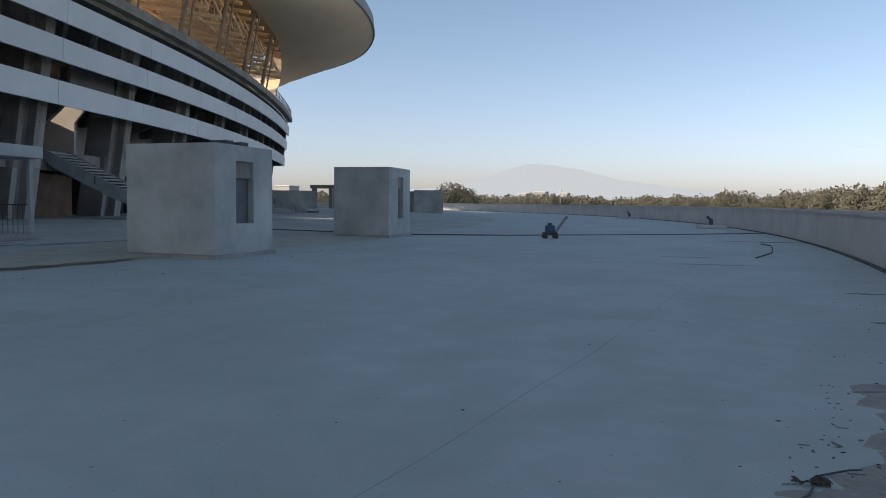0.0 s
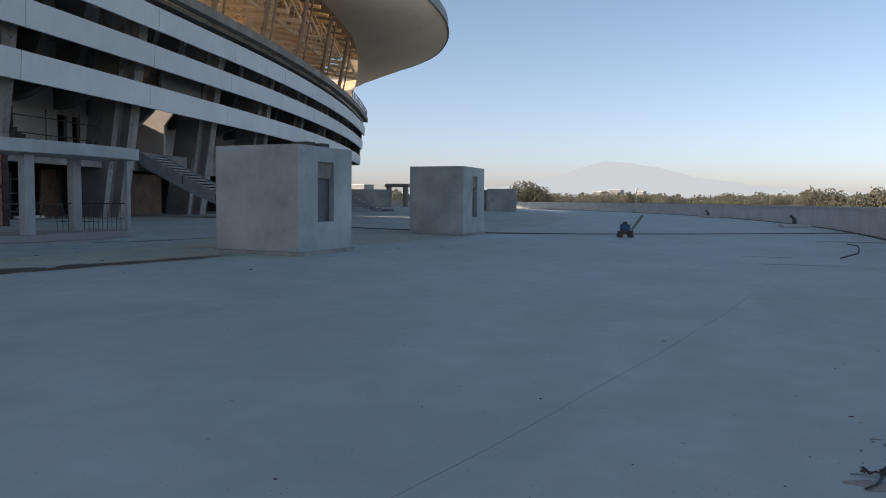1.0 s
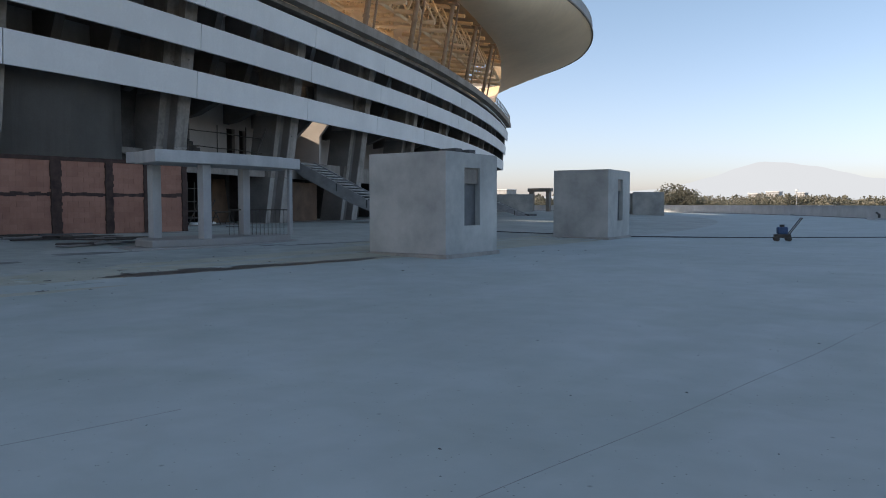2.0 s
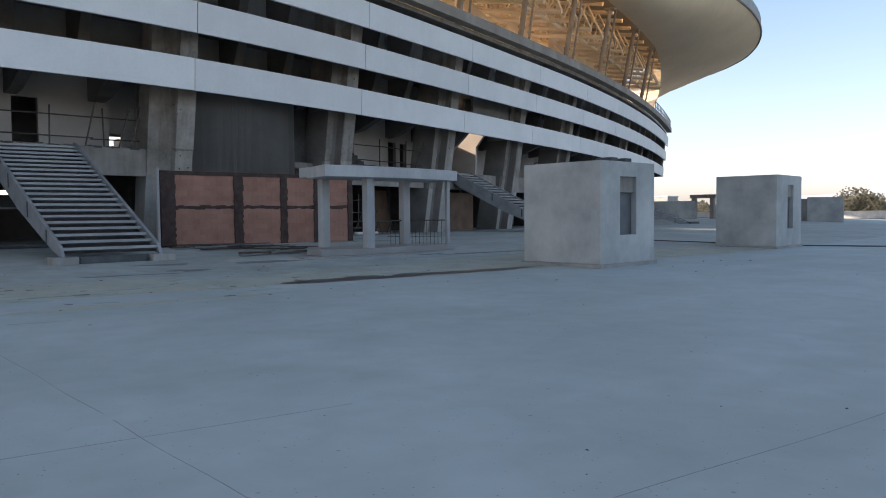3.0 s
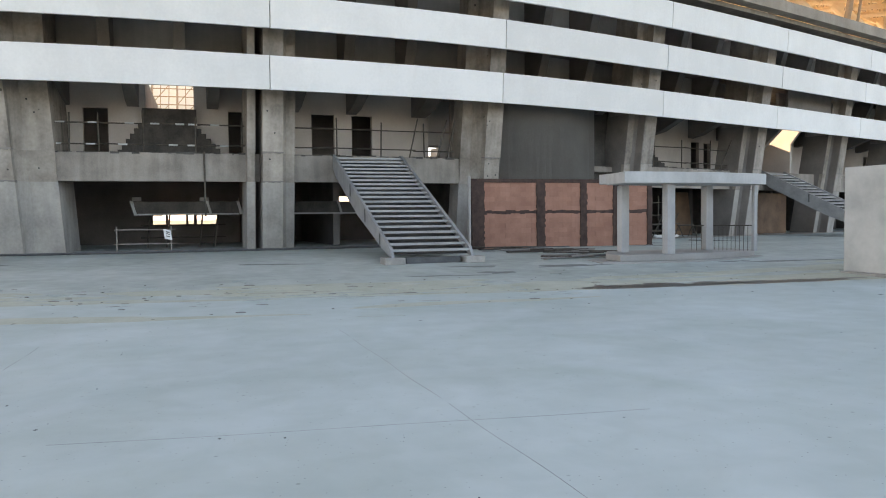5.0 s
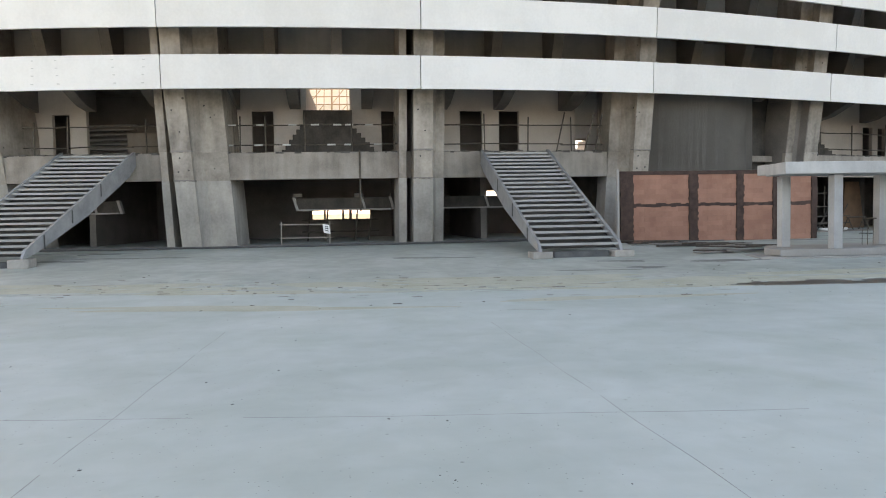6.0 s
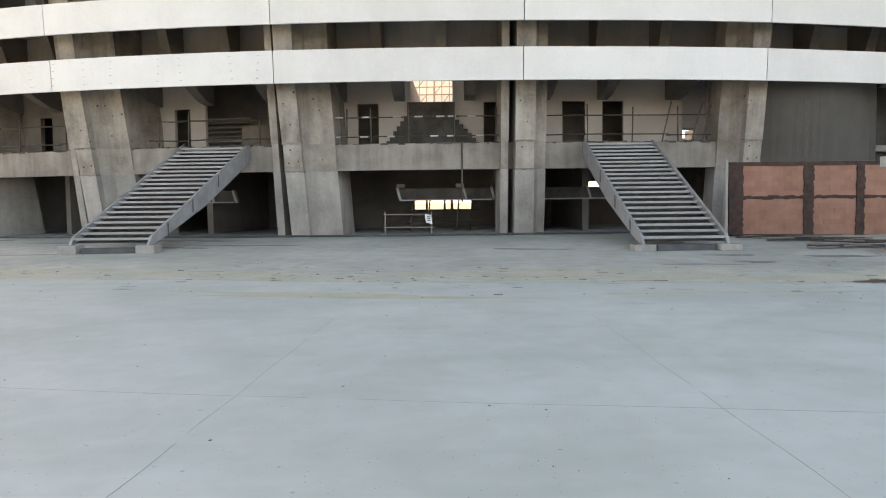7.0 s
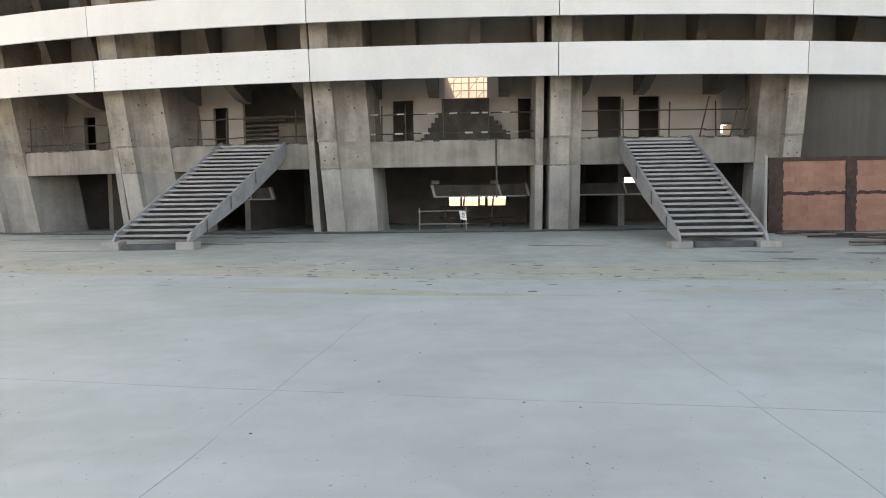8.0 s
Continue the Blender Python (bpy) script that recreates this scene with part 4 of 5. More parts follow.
for i in range(50):
    y = -40 + 1.7 * i
    bm = bmesh.new()
    for (o0, z0), (o1, z1) in zip(FAR, FAR[1:]):
        tube(bm, (far_x(y, o0), y, z0), (far_x(y, o1), y, z1), 0.09 if i % 3 else 0.2, 4)
        if i % 3 == 0:
            tube(bm, (far_x(y, o0), y, z0), (far_x(y + 3.4, o1), y + 3.4, z1), 0.1, 4)
    part("far_frame", bm, M_RUST, stadium)
for z in range(22, 38, 2):
    o = next(o0 + (o1 - o0) * (z - z0) / (z1 - z0) for (o0, z0), (o1, z1) in zip(FAR, FAR[1:]) if z0 <= z <= z1)
    bm = bmesh.new()
    for y in range(-40, 44, 4):
        tube(bm, (far_x(y, o), y, z), (far_x(y + 4, o), y + 4, z), 0.1, 4)
    part("far_purlin", bm, M_RUST, stadium)

# struts, each with a flat head, a down pipe and a stout raking tube behind it
STRUTS = [-51.5 + 2.76 * i for i in range(-9, 5)]
for ta in STRUTS:
    bm = bmesh.new()
    tube(bm, e(ta, 0.15, 13.6), e(ta - 0.25, 1.6, 20.1), 0.2, 10)
    strut = part("strut", bm, M_RUST, stadium)
    for f in (0.25, 0.5, 0.75):
        bm = bmesh.new()
        c, d = e(ta, 0.15, 13.6).lerp(e(ta - 0.25, 1.6, 20.1), f), (e(ta - 0.25, 1.6, 20.1) - e(ta, 0.15, 13.6)).normalized()
        tube(bm, c - d * 0.09, c + d * 0.09, 0.26, 10)
        part("collar", bm, M_RUST, strut)
    bm = bmesh.new()
    tube(bm, e(ta + 0.13, 0.75, 14.2), e(ta - 0.12, 2.0, 20.1), 0.085, 6)
    part("down_pipe", bm, M_RUST, stadium)
    bm = bmesh.new()
    block(bm, ta - 0.38, ta - 0.12, 1.2, 2.1, 20.08, 20.24)
    part("strut_head", bm, M_RUST, strut)
    bm = bmesh.new()
    tube(bm, e(ta + 0.9, -1.2, 13.6), e(ta + 0.4, -5.2, 18.4), 0.42, 12)
    part("raking_tube", bm, M_TRUSS, stadium)
# roof trusses
for k in range(len(ST)):
    for u in (0.0, 3.4, 6.8):
        ta = at(k, u)
        if ta > -36.5:
            continue
        bm = bmesh.new()
        top = lambda o: 20.9 + (1.6 - o) * 0.17
        bot = lambda o: 17.6 + (1.6 - o) * 0.15
        for i in range(10):
            o = 1.0 - 3.0 * i
            tube(bm, e(ta, o, top(o) - 0.3), e(ta, o - 3, top(o - 3) - 0.3), 0.2, 6)
            tube(bm, e(ta, o, bot(o)), e(ta, o - 3, bot(o - 3)), 0.2, 6)
            tube(bm, e(ta, o, bot(o)), e(ta, o - 1.5, top(o - 1.5) - 0.3), 0.11, 5)
            tube(bm, e(ta, o - 1.5, top(o - 1.5) - 0.3), e(ta, o - 3, bot(o - 3)), 0.11, 5)
        part("roof_truss", bm, M_TRUSS, stadium)
for o in (-1.5, -6, -11, -16, -22):
    bm = bmesh.new()
    for i in range(102):
        a, b = -96 + 59.5 * i / 102, -96 + 59.5 * (i + 1) / 102
        z = 17.6 + (1.6 - o) * 0.15
        tube(bm, e(a, o, z), e(b, o, z), 0.14, 5)
        tube(bm, e(a, o, z + 2.9), e(b, o, z + 2.9), 0.1, 5)
        tube(bm, e(a, o, z), e(b, o, z + 2.9), 0.07, 5)
    part("purlin", bm, M_TRUSS, stadium)


# ---- kiosks ----
def kiosk(L, F, Rr, h, slot, label, vents=False):
    """A plastered box on a plinth; slot: where along the F-R side its tall opening begins and ends, and its heights."""
    L, F, Rr = Vector(L), Vector(F), Vector(Rr)
    B = L + Rr - F
    ob = thing("kiosk", label, "kiosk", pose(*F, 0), group="terrace kiosks")
    L, Rr, B, F = L - F, Rr - F, B - F, Vector((0, 0))
    u, v = (Rr - F).normalized(), (L - F).normalized()
    w = 0.22

    def wall(p, q, z0, z1, name="wall"):
        bm = bmesh.new()
        d = (q - p).normalized()
        n = Vector((-d.y, d.x))
        if n.dot((L + Rr) / 2 - p) < 0:
            n = -n
        hexa(bm, [(*p, z0), (*q, z0), (*(q + n * w), z0), (*(p + n * w), z0)], [(*p, z1), (*q, z1), (*(q + n * w), z1), (*(p + n * w), z1)])
        bmesh.ops.recalc_face_normals(bm, faces=bm.faces[:])
        bevel(bm, 0.012)
        return part(name, bm, M_PLAST, ob)

    wall(F + v * 0.002, L, 0.12, h)
    wall(L + u * w, B - u * w, 0.12, h)
    wall(B - v * 0.001, Rr - v * 0.0, 0.12, h)
    a, b, z0, z1 = slot
    d = (Rr - F).length
    p0, p1 = F + u * w, Rr - u * w
    bm = bmesh.new()
    for s0, s1, lo, hi in ((w, a * d, 0.12, h), (b * d, d - w, 0.12, h), (a * d, b * d, 0.12, z0), (a * d, b * d, z1, h)):
        P, Q = F + u * s0, F + u * s1
        hexa(bm, [(*P, lo), (*Q, lo), (*(Q + v * w), lo), (*(P + v * w), lo)], [(*P, hi), (*Q, hi), (*(Q + v * w), hi), (*(P + v * w), hi)])
    bmesh.ops.recalc_face_normals(bm, faces=bm.faces[:])
    part("wall", bm, M_PLAST, ob)
    bm = bmesh.new()
    P, Q = F + u * a * d + v * 0.10, F + u * b * d + v * 0.10
    zb = z1 - (z1 - z0) * 0.27
    hexa(bm, [(*P, zb), (*Q, zb), (*(Q + v * 0.08), zb), (*(P + v * 0.08), zb)], [(*P, z1), (*Q, z1), (*(Q + v * 0.08), z1), (*(P + v * 0.08), z1)])
    bmesh.ops.recalc_face_normals(bm, faces=bm.faces[:])
    part("transom_panel", bm, M_CONC, ob, "grey panel in the head of the opening")
    # dark sheet just behind the wall: the opening's inner shade as colour
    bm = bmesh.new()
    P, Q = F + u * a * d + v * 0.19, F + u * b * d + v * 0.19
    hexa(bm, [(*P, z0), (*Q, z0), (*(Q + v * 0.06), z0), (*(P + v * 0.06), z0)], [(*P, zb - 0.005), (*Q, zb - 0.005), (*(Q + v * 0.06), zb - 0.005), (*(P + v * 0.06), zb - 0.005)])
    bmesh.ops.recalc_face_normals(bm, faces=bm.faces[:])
    part("slot_shade", bm, M_SLOT_SHADE, ob, "dark grey sheet standing in for the shaded inside of the tall opening")
    bm = bmesh.new()
    q = [F + (u + v) * w, Rr + (v - u) * w, B - (u + v) * w, L + (u - v) * w]
    hexa(bm, [(*c, h - 0.25) for c in q], [(*c, h - 0.06) for c in q])
    bmesh.ops.recalc_face_normals(bm, faces=bm.faces[:])
    part("roof_slab", bm, M_CONC, ob)
    bm = bmesh.new()
    q = [F - (u + v) * 0.07, Rr + (u - v) * 0.07, B + (u + v) * 0.07, L + (v - u) * 0.07]
    hexa(bm, [(*c, -0.02) for c in q], [(*c, 0.118) for c in q])
    bmesh.ops.recalc_face_normals(bm, faces=bm.faces[:])
    bevel(bm, 0.012)
    part("plinth", bm, M_POUR, ob)
    if vents:
        for s in (0.48, 0.74):
            bm = bmesh.new()
            c = F + u * s * d + v * 0.75
            box(bm, c.x - 0.28, c.y - 0.18, h - 0.06, c.x + 0.28, c.y + 0.18, h + 0.17)
            bevel(bm, 0.02)
            part("roof_vent", bm, M_JOINT, ob, "small dark roof vent box")
    return ob


kiosk((-16.14, 16.49), (-13.15, 16.53), (-13.36, 19.49), 3.14, (0.34, 0.645, 0.95, 2.70), "grey cement-rendered square kiosk with a tall dark slot opening", True)
kiosk((-17.4, 30.2), (-14.71, 30.35), (-15.08, 33.43), 3.16, (0.42, 0.66, 0.85, 2.75), "grey cement-rendered kiosk beside the movement joint")
kiosk((-41.3, 92.8), (-37.6, 94.2), (-38.9, 97.5), 3.25, (0.4, 0.6, 0.9, 2.7), "far grey rendered kiosk near the parapet")
kiosk((-44.5, 93.5), (-41.6, 95.0), (-42.9, 98.3), 3.1, (0.4, 0.6, 0.9, 2.7), "far grey rendered kiosk beside its twin")
kiosk((-71.5, 101.5), (-64.5, 106.0), (-66.5, 109.0), 3.3, (0.4, 0.6, 0.9, 2.7), "long low rendered building at the far end of the terrace")

# open frame beside it
gate = thing("gate_frame", "dark open concrete gate frame at the far end of the terrace", "gate frame")
for x0, y0 in ((-68.6, 112.5), (-65.4, 112.7)):
    bm = bmesh.new()
    box(bm, x0 - 0.35, y0 - 0.35, -0.02, x0 + 0.35, y0 + 0.35, 3.8)
    bevel(bm, 0.03)
    part("post", bm, M_CONC, gate)
bm = bmesh.new()
box(bm, -69.3, 112.2, 3.8, -64.7, 113.0, 4.4)
bevel(bm, 0.03)
part("lintel", bm, M_CONC, gate)
# pale houses far beyond the trees
for x, y, w, h in ((-192.0, 292.0, 7.0, 16.4), (-121.0, 432.0, 5.0, 15.6), (-112.0, 436.0, 6.5, 16.6), (-99.0, 440.0, 4.5, 15.9)):
    ob = thing("house", "pale distant house beyond the trees", "house", pose(x, y, -8.2), group="distant houses")
    bm = bmesh.new()
    box(bm, -w / 2, -4.0, 0, w / 2, 4.0, h)
    part("wall", bm, M_GALL, ob)
    bm = bmesh.new()
    box(bm, -w / 2 - 0.3, -4.3, h, w / 2 + 0.3, 4.3, h + 0.35)
    part("roof", bm, M_WHITE, ob)


# ---- steel stairs ----
def staircase(f0, f1, t0, t1, z0, z1, n, label):
    """Open-tread flight: f0, f1 the ends of its foot, t0, t1 of its head."""
    f0, f1, t0, t1 = Vector(f0), Vector(f1), Vector(t0), Vector(t1)
    ob = thing("staircase", label, "staircase", group="steel flights to the concourse")
    for a, b in ((f0, t0), (f1, t1)):
        bm = bmesh.new()
        side = (f1 - f0).normalized() * 0.05
        pts = []
        for f, dz in ((-0.015, -0.12), (0.015, 0.12), (0.985, 0.14), (1.0, 0.1), (1.0, -0.55), (0.93, -0.72), (0.5, -0.70), (0.1, -0.32)):
            p = a.lerp(b, f)
            pts.append((p, z0 + (z1 - z0) * f + dz))
        va = [bm.verts.new((*(p - side), z)) for p, z in pts]
        vb = [bm.verts.new((*(p + side), z)) for p, z in pts]
        bm.faces.new(va)
        bm.faces.new(vb[::-1])
        for i in range(len(pts)):
            j = (i + 1) % len(pts)
            bm.faces.new((va[i], vb[i], vb[j], va[j]))
        bmesh.ops.recalc_face_normals(bm, faces=bm.faces[:])
        part("stringer", bm, M_STEEL, ob)
    bm = bmesh.new()
    lo, hi = [], []
    for f, dz in ((0.03, -0.16), (0.99, -0.16)):
        for p, q in ((f0, t0), (f1, t1)):
            c = p.lerp(q, f)
            lo.append((*c, z0 + (z1 - z0) * f + dz - 0.02))
            hi.append((*c, z0 + (z1 - z0) * f + dz))
    hexa(bm, [lo[0], lo[1], lo[3], lo[2]], [hi[0], hi[1], hi[3], hi[2]])
    bmesh.ops.recalc_face_normals(bm, faces=bm.faces[:])
    part("soffit_plate", bm, M_PLATE, ob, "dark plate under the treads")
    for i in range(n):
        f = (i + 0.5) / n
        a, b = f0.lerp(t0, f), f1.lerp(t1, f)
        z = z0 + (z1 - z0) * f
        d = (t0 - f0).normalized() * 0.135
        bm = bmesh.new()
        hexa(bm, [(*(a - d), z - 0.045), (*(b - d), z - 0.045), (*(b + d), z - 0.045), (*(a + d), z - 0.045)], [(*(a - d), z + 0.035), (*(b - d), z + 0.035), (*(b + d), z + 0.035), (*(a + d), z + 0.035)])
        bmesh.ops.recalc_face_normals(bm, faces=bm.faces[:])
        part("tread", bm, M_TREAD, ob)
    for a, b, sg in ((f0, t0, -1), (f1, t1, 1)):
        for f in (0.14, 0.36, 0.62):      # stiffener plates on the outer face of each stringer
            c = a.lerp(b, f) + (f1 - f0).normalized() * 0.065 * sg
            z = z0 + (z1 - z0) * f
            bm = bmesh.new()
            box(bm, c.x - 0.035, c.y - 0.012, z - 0.42, c.x + 0.035, c.y + 0.012, z + 0.08)
            part("stiffener", bm, M_PLATE, ob)
    for i, (a, d) in enumerate(((f0, f0 - t0), (f1, f1 - t1))):
        bm = bmesh.new()
        c = a
        zf = floor_z(*c)
        box(bm, c.x - 0.3, c.y - 0.34, zf - 0.02, c.x + 0.4, c.y + 0.34, z0 - 0.12)
        bevel(bm, 0.02)
        tagged(part("concrete_pad", bm, M_POUR), "rough concrete block under the foot of a steel stair", "concrete block", group="stair foot blocks")
    bm = bmesh.new()
    zf = floor_z(*((f0 + f1) / 2))
    c, d = f0.lerp(f1, 0.16), f0.lerp(f1, 0.84)
    box(bm, min(c.x, d.x) - 0.1, min(c.y, d.y), zf - 0.02, max(c.x, d.x) + 0.12, max(c.y, d.y), zf + 0.2)
    bevel(bm, 0.02)
    tagged(part("packing_plank", bm, M_PLATE), "dark plank packed under the foot of a steel stair", "plank", group="packing planks")
    return ob


staircase((-22.9, 4.61), (-22.9, 7.39), (-33.88, 4.67), (-33.88, 7.87), 0.62, 4.65, 21, "grey steel staircase with open treads up to the concourse")
staircase((-25.4, -15.4), (-25.2, -12.5), (-33.93, -14.15), (-33.93, -11.08), 0.67, 4.66, 21, "grey steel staircase with open treads, leaning on the concourse edge")
for k, u, run in ((8, 2.6, 8.5), (11, 3.0, 9.6)):
    q0, q1 = e(at(k, u), -2.7).xy, e(at(k, u + 2.5), -2.7).xy
    n = (e(at(k, u + 1.2), 5).xy - e(at(k, u + 1.2), 0).xy).normalized() * run
    staircase(q0 + n, q1 + n, q0, q1, 0.32, 4.46, 21, "grey steel staircase with open treads behind the kiosk")
bm = bmesh.new()
block(bm, at(8, 3.4), at(8, 7.7), -4.2, -4.0, 0.3, 3.25, 4)
tagged(part("formwork_panel", bm, M_PLY), "brown plywood formwork sheet under the concourse", "plywood sheet")
# black box added in place of a dark opening in the slab
bm = bmesh.new()
P = [Vector((-34.0, 33.4)), Vector((-32.0, 34.6)), Vector((-32.3, 35.2)), Vector((-34.3, 34.0))]
hexa(bm, [(*c, 0.1) for c in P], [(*c, 0.42) for c in P])
bmesh.ops.recalc_face_normals(bm, faces=bm.faces[:])
tagged(part("slot_box", bm, M_JOINT), "low black box standing in for a dark slot in the slab", "trough")

# ---- clay block wall with dark concrete ties ----
wallb = thing("block_wall", "red clay block infill wall framed by dark concrete ties", "wall", kind="structure")
W0, wd, wn_ = Vector((-29.05, 9.2)), Vector((-0.01, 1.0)).normalized(), Vector((1.0, 0.01))


def wall_box(bm, s0, s1, z0, z1, o0, o1):
    P = [W0 + wd * s + wn_ * o for s, o in ((s0, o0), (s1, o0), (s1, o1), (s0, o1))]
    hexa(bm, [(*c, z0) for c in P], [(*c, z1) for c in P])


cols = [(0.45, 1.03), (3.50, 3.90), (5.65, 5.98), (7.32, 7.58), (9.12, 9.36)]
for a, b in cols:
    bm = bmesh.new()
    rnd = random.Random(int(a * 10))
    for q in range(26):      # ragged edges, toothed into the blocks
        wall_box(bm, a + rnd.uniform(-0.03, 0.03), b + rnd.uniform(-0.03, 0.03), 0.2 + 3.2 * q / 26, 0.2 + 3.2 * (q + 1) / 26, -0.14, 0.09 + rnd.uniform(0, 0.015))
    bmesh.ops.recalc_face_normals(bm, faces=bm.faces[:])
    part("tie_column", bm, M_TIE, wallb)
bm = bmesh.new()
wall_box(bm, 0.45, 9.36, 3.26, 3.42, -0.16, 0.09)
bmesh.ops.recalc_face_normals(bm, faces=bm.faces[:])
part("tie_beam", bm, M_TIE, wallb)
bm = bmesh.new()
wall_box(bm, 0.5, 9.3, 0.2, 3.3, -0.12, 0.03)
bmesh.ops.recalc_face_normals(bm, faces=bm.faces[:])
part("mortar_bed", bm, M_BED, wallb)
bm = bmesh.new()
rnd = random.Random(4)
for q in range(40):
    wall_box(bm, 0.5 + 8.8 * q / 40, 0.5 + 8.8 * (q + 1) / 40, 1.91 + rnd.uniform(-0.03, 0.03), 2.05 + rnd.uniform(-0.03, 0.03), -0.05, 0.062)
bmesh.ops.recalc_face_normals(bm, faces=bm.faces[:])
part("tie_band", bm, M_TIE, wallb)
for (a, b), (c, d) in zip(cols, cols[1:]):
    for z0, z1 in ((0.44, 1.93), (2.03, 3.27)):
        nb = max(2, round((c - b) / 0.46))
        rows_n = round((z1 - z0) / 0.2)
        for r in range(rows_n):
            zz, hh = z0 + (z1 - z0) * r / rows_n, (z1 - z0) / rows_n
            edges = [b + (c - b) * (i + (0.5 if r % 2 else 0)) / nb for i in range(nb + 1)]
            edges = [b] + [x for x in edges if b + 0.1 < x < c - 0.1] + [c]
            for p, q in zip(edges, edges[1:]):
                bm = bmesh.new()
                wall_box(bm, p + 0.003, q - 0.003, zz + 0.003, zz + hh - 0.003, -0.02, 0.05)
                bmesh.ops.recalc_face_normals(bm, faces=bm.faces[:])
                part("block", bm, M_BRICK, wallb)
bm = bmesh.new()
for s in (0.3,):
    c = W0 + wd * s + wn_ * 0.2
    tube(bm, (*c, 0.1), (*c, 3.5), 0.07, 8)
tagged(part("downpipe", bm, M_DRUM), "thin grey rainwater pipe beside the block wall", "pipe")

# ---- heap of planks and bars on the slab before the block wall ----
def plank_heap(n, x0, x1, y0, y1, seed, label):
    rnd = random.Random(seed)
    ob = thing("plank_heap", label, "planks", group="heaps of planks")
    for i in range(n):
        x, y, a, l = rnd.uniform(x0, x1), rnd.uniform(y0, y1), rnd.gauss(1.35, 0.35), rnd.uniform(0.9, 2.6)
        dx, dy = math.cos(a) * l / 2, math.sin(a) * l / 2
        z = floor_z(x, y) + 0.02 + 0.022 * (i % 5)
        bm = bmesh.new()
        w = rnd.choice((0.05, 0.08, 0.1))
        nx, ny = -math.sin(a) * w, math.cos(a) * w
        P = [(x - dx - nx, y - dy - ny), (x + dx - nx, y + dy - ny), (x + dx + nx, y + dy + ny), (x - dx + nx, y - dy + ny)]
        hexa(bm, [(*c, z - 0.02) for c in P], [(*c, z + 0.025) for c in P])
        part("plank", bm, rnd.choice((M_MORT, M_RAIL, M_PLATE, M_DARKC)), ob)
    return ob


plank_heap(26, -27.2, -22.6, 10.6, 13.4, 3, "loose heap of dark weathered planks and steel bars on the slab")
plank_heap(6, -28.5, -27.6, 10.0, 13.6, 9, "few dark planks lying along the foot of the block wall")

# ---- open concrete portico ----
portico = thing("portico", "raw concrete entrance portico on four square posts and a curved plinth", "portico")
pf, pl, pb, pr_ = Vector((-20.55, 13.57)), Vector((-22.16, 12.81)), Vector((-22.15, 16.32)), Vector((-20.95, 17.41))
for c in (pf, pl, pb, pr_):
    bm = bmesh.new()
    h = 0.075 if c is pr_ else 0.155
    box(bm, c.x - h, c.y - h, 0.5, c.x + h, c.y + h, 2.85)
    bevel(bm, 0.015)
    part("post", bm, M_GALL, portico)


def outline(bm, A, B, bulge, back, z0, z1):
    """A slab whose front runs from A to B with a slight bow."""
    A, B = Vector(A), Vector(B)
    d = (B - A).normalized()
    n = Vector((d.y, -d.x))
    pts = [A.lerp(B, i / 12) + n * bulge * math.sin(math.pi * i / 12) for i in range(13)] + [Vector(c) for c in back]
    hexa(bm, [(*c, z0) for c in pts], [(*c, z1) for c in pts])
    bmesh.ops.recalc_face_normals(bm, faces=bm.faces[:])


bm = bmesh.new()
outline(bm, (-20.6, 11.1), (-21.4, 18.2), 0.7, [(-23.6, 18.8), (-23.4, 12.4), (-22.2, 11.3)], 0.02, 0.28)
bevel(bm, 0.015)
part("lower_step", bm, M_DRUM, portico)
bm = bmesh.new()
outline(bm, (-20.6, 11.75), (-21.5, 17.9), 0.58, [(-23.5, 18.1), (-23.1, 12.7), (-21.8, 11.9)], 0.281, 0.5)
bevel(bm, 0.015)
part("plinth", bm, M_DRUM, portico)
bm = bmesh.new()
outline(bm, (-20.1, 11.6), (-20.7, 17.7), 0.35, [(-22.5, 17.9), (-21.9, 12.0)], 2.85, 3.22)
bevel(bm, 0.015)
part("canopy", bm, M_GALL, portico)
bm = bmesh.new()
box(bm, -22.5, 12.05, 2.9, -21.92, 12.6, 3.24)
bevel(bm, 0.015)
part("beam_stub", bm, M_GALL, portico)
# balustrade between the rear posts
bal = thing("balustrade", "thin dark steel balustrade in the portico", "balustrade", group="portico balustrades")
for a, b in ((Vector((-22.2, 15.7)), Vector((-22.12, 16.25))), (Vector((-22.1, 16.45)), Vector((-21.0, 17.35)))):
    bm = bmesh.new()
    tube(bm, (*a, 1.4), (*b, 1.4), 0.022, 6)
    part("handrail", bm, M_RAIL, bal)
    n = int((b - a).length / 0.14)
    for i in range(n + 1):
        p = a.lerp(b, i / n)
        bm = bmesh.new()
        tube(bm, (*p, 0.5), (*p, 1.4), 0.012, 4)
        part("baluster", bm, M_RAIL, bal)

# ---- screeding machine on the slab ----
mach = thing("concrete_saw", "small dark petrol floor saw with a raised handle", "floor saw", pose(-8.35, 34.2, 0.0, 0, 0, 25))
bm = bmesh.new()
box(bm, -0.32, -0.22, 0.16, 0.32, 0.22, 0.3)
bevel(bm, 0.02)
part("chassis", bm, M_RAIL, mach)
bm = bmesh.new()
box(bm, -0.22, -0.18, 0.3, 0.2, 0.18, 0.62)
bevel(bm, 0.05, 2)
part("engine", bm, M_BLUE, mach, "dark blue engine housing")
bm = bmesh.new()
tube(bm, (-0.02, 0, 0.62), (-0.02, 0, 0.72), 0.1, 10)
part("air_filter", bm, M_RAIL, mach)
for y in (-0.18, 0.18):
    bm = bmesh.new()
    tube(bm, (0.25, y, 0.3), (0.75, y, 1.0), 0.022, 6)
    part("handle_bar", bm, M_RAIL, mach)
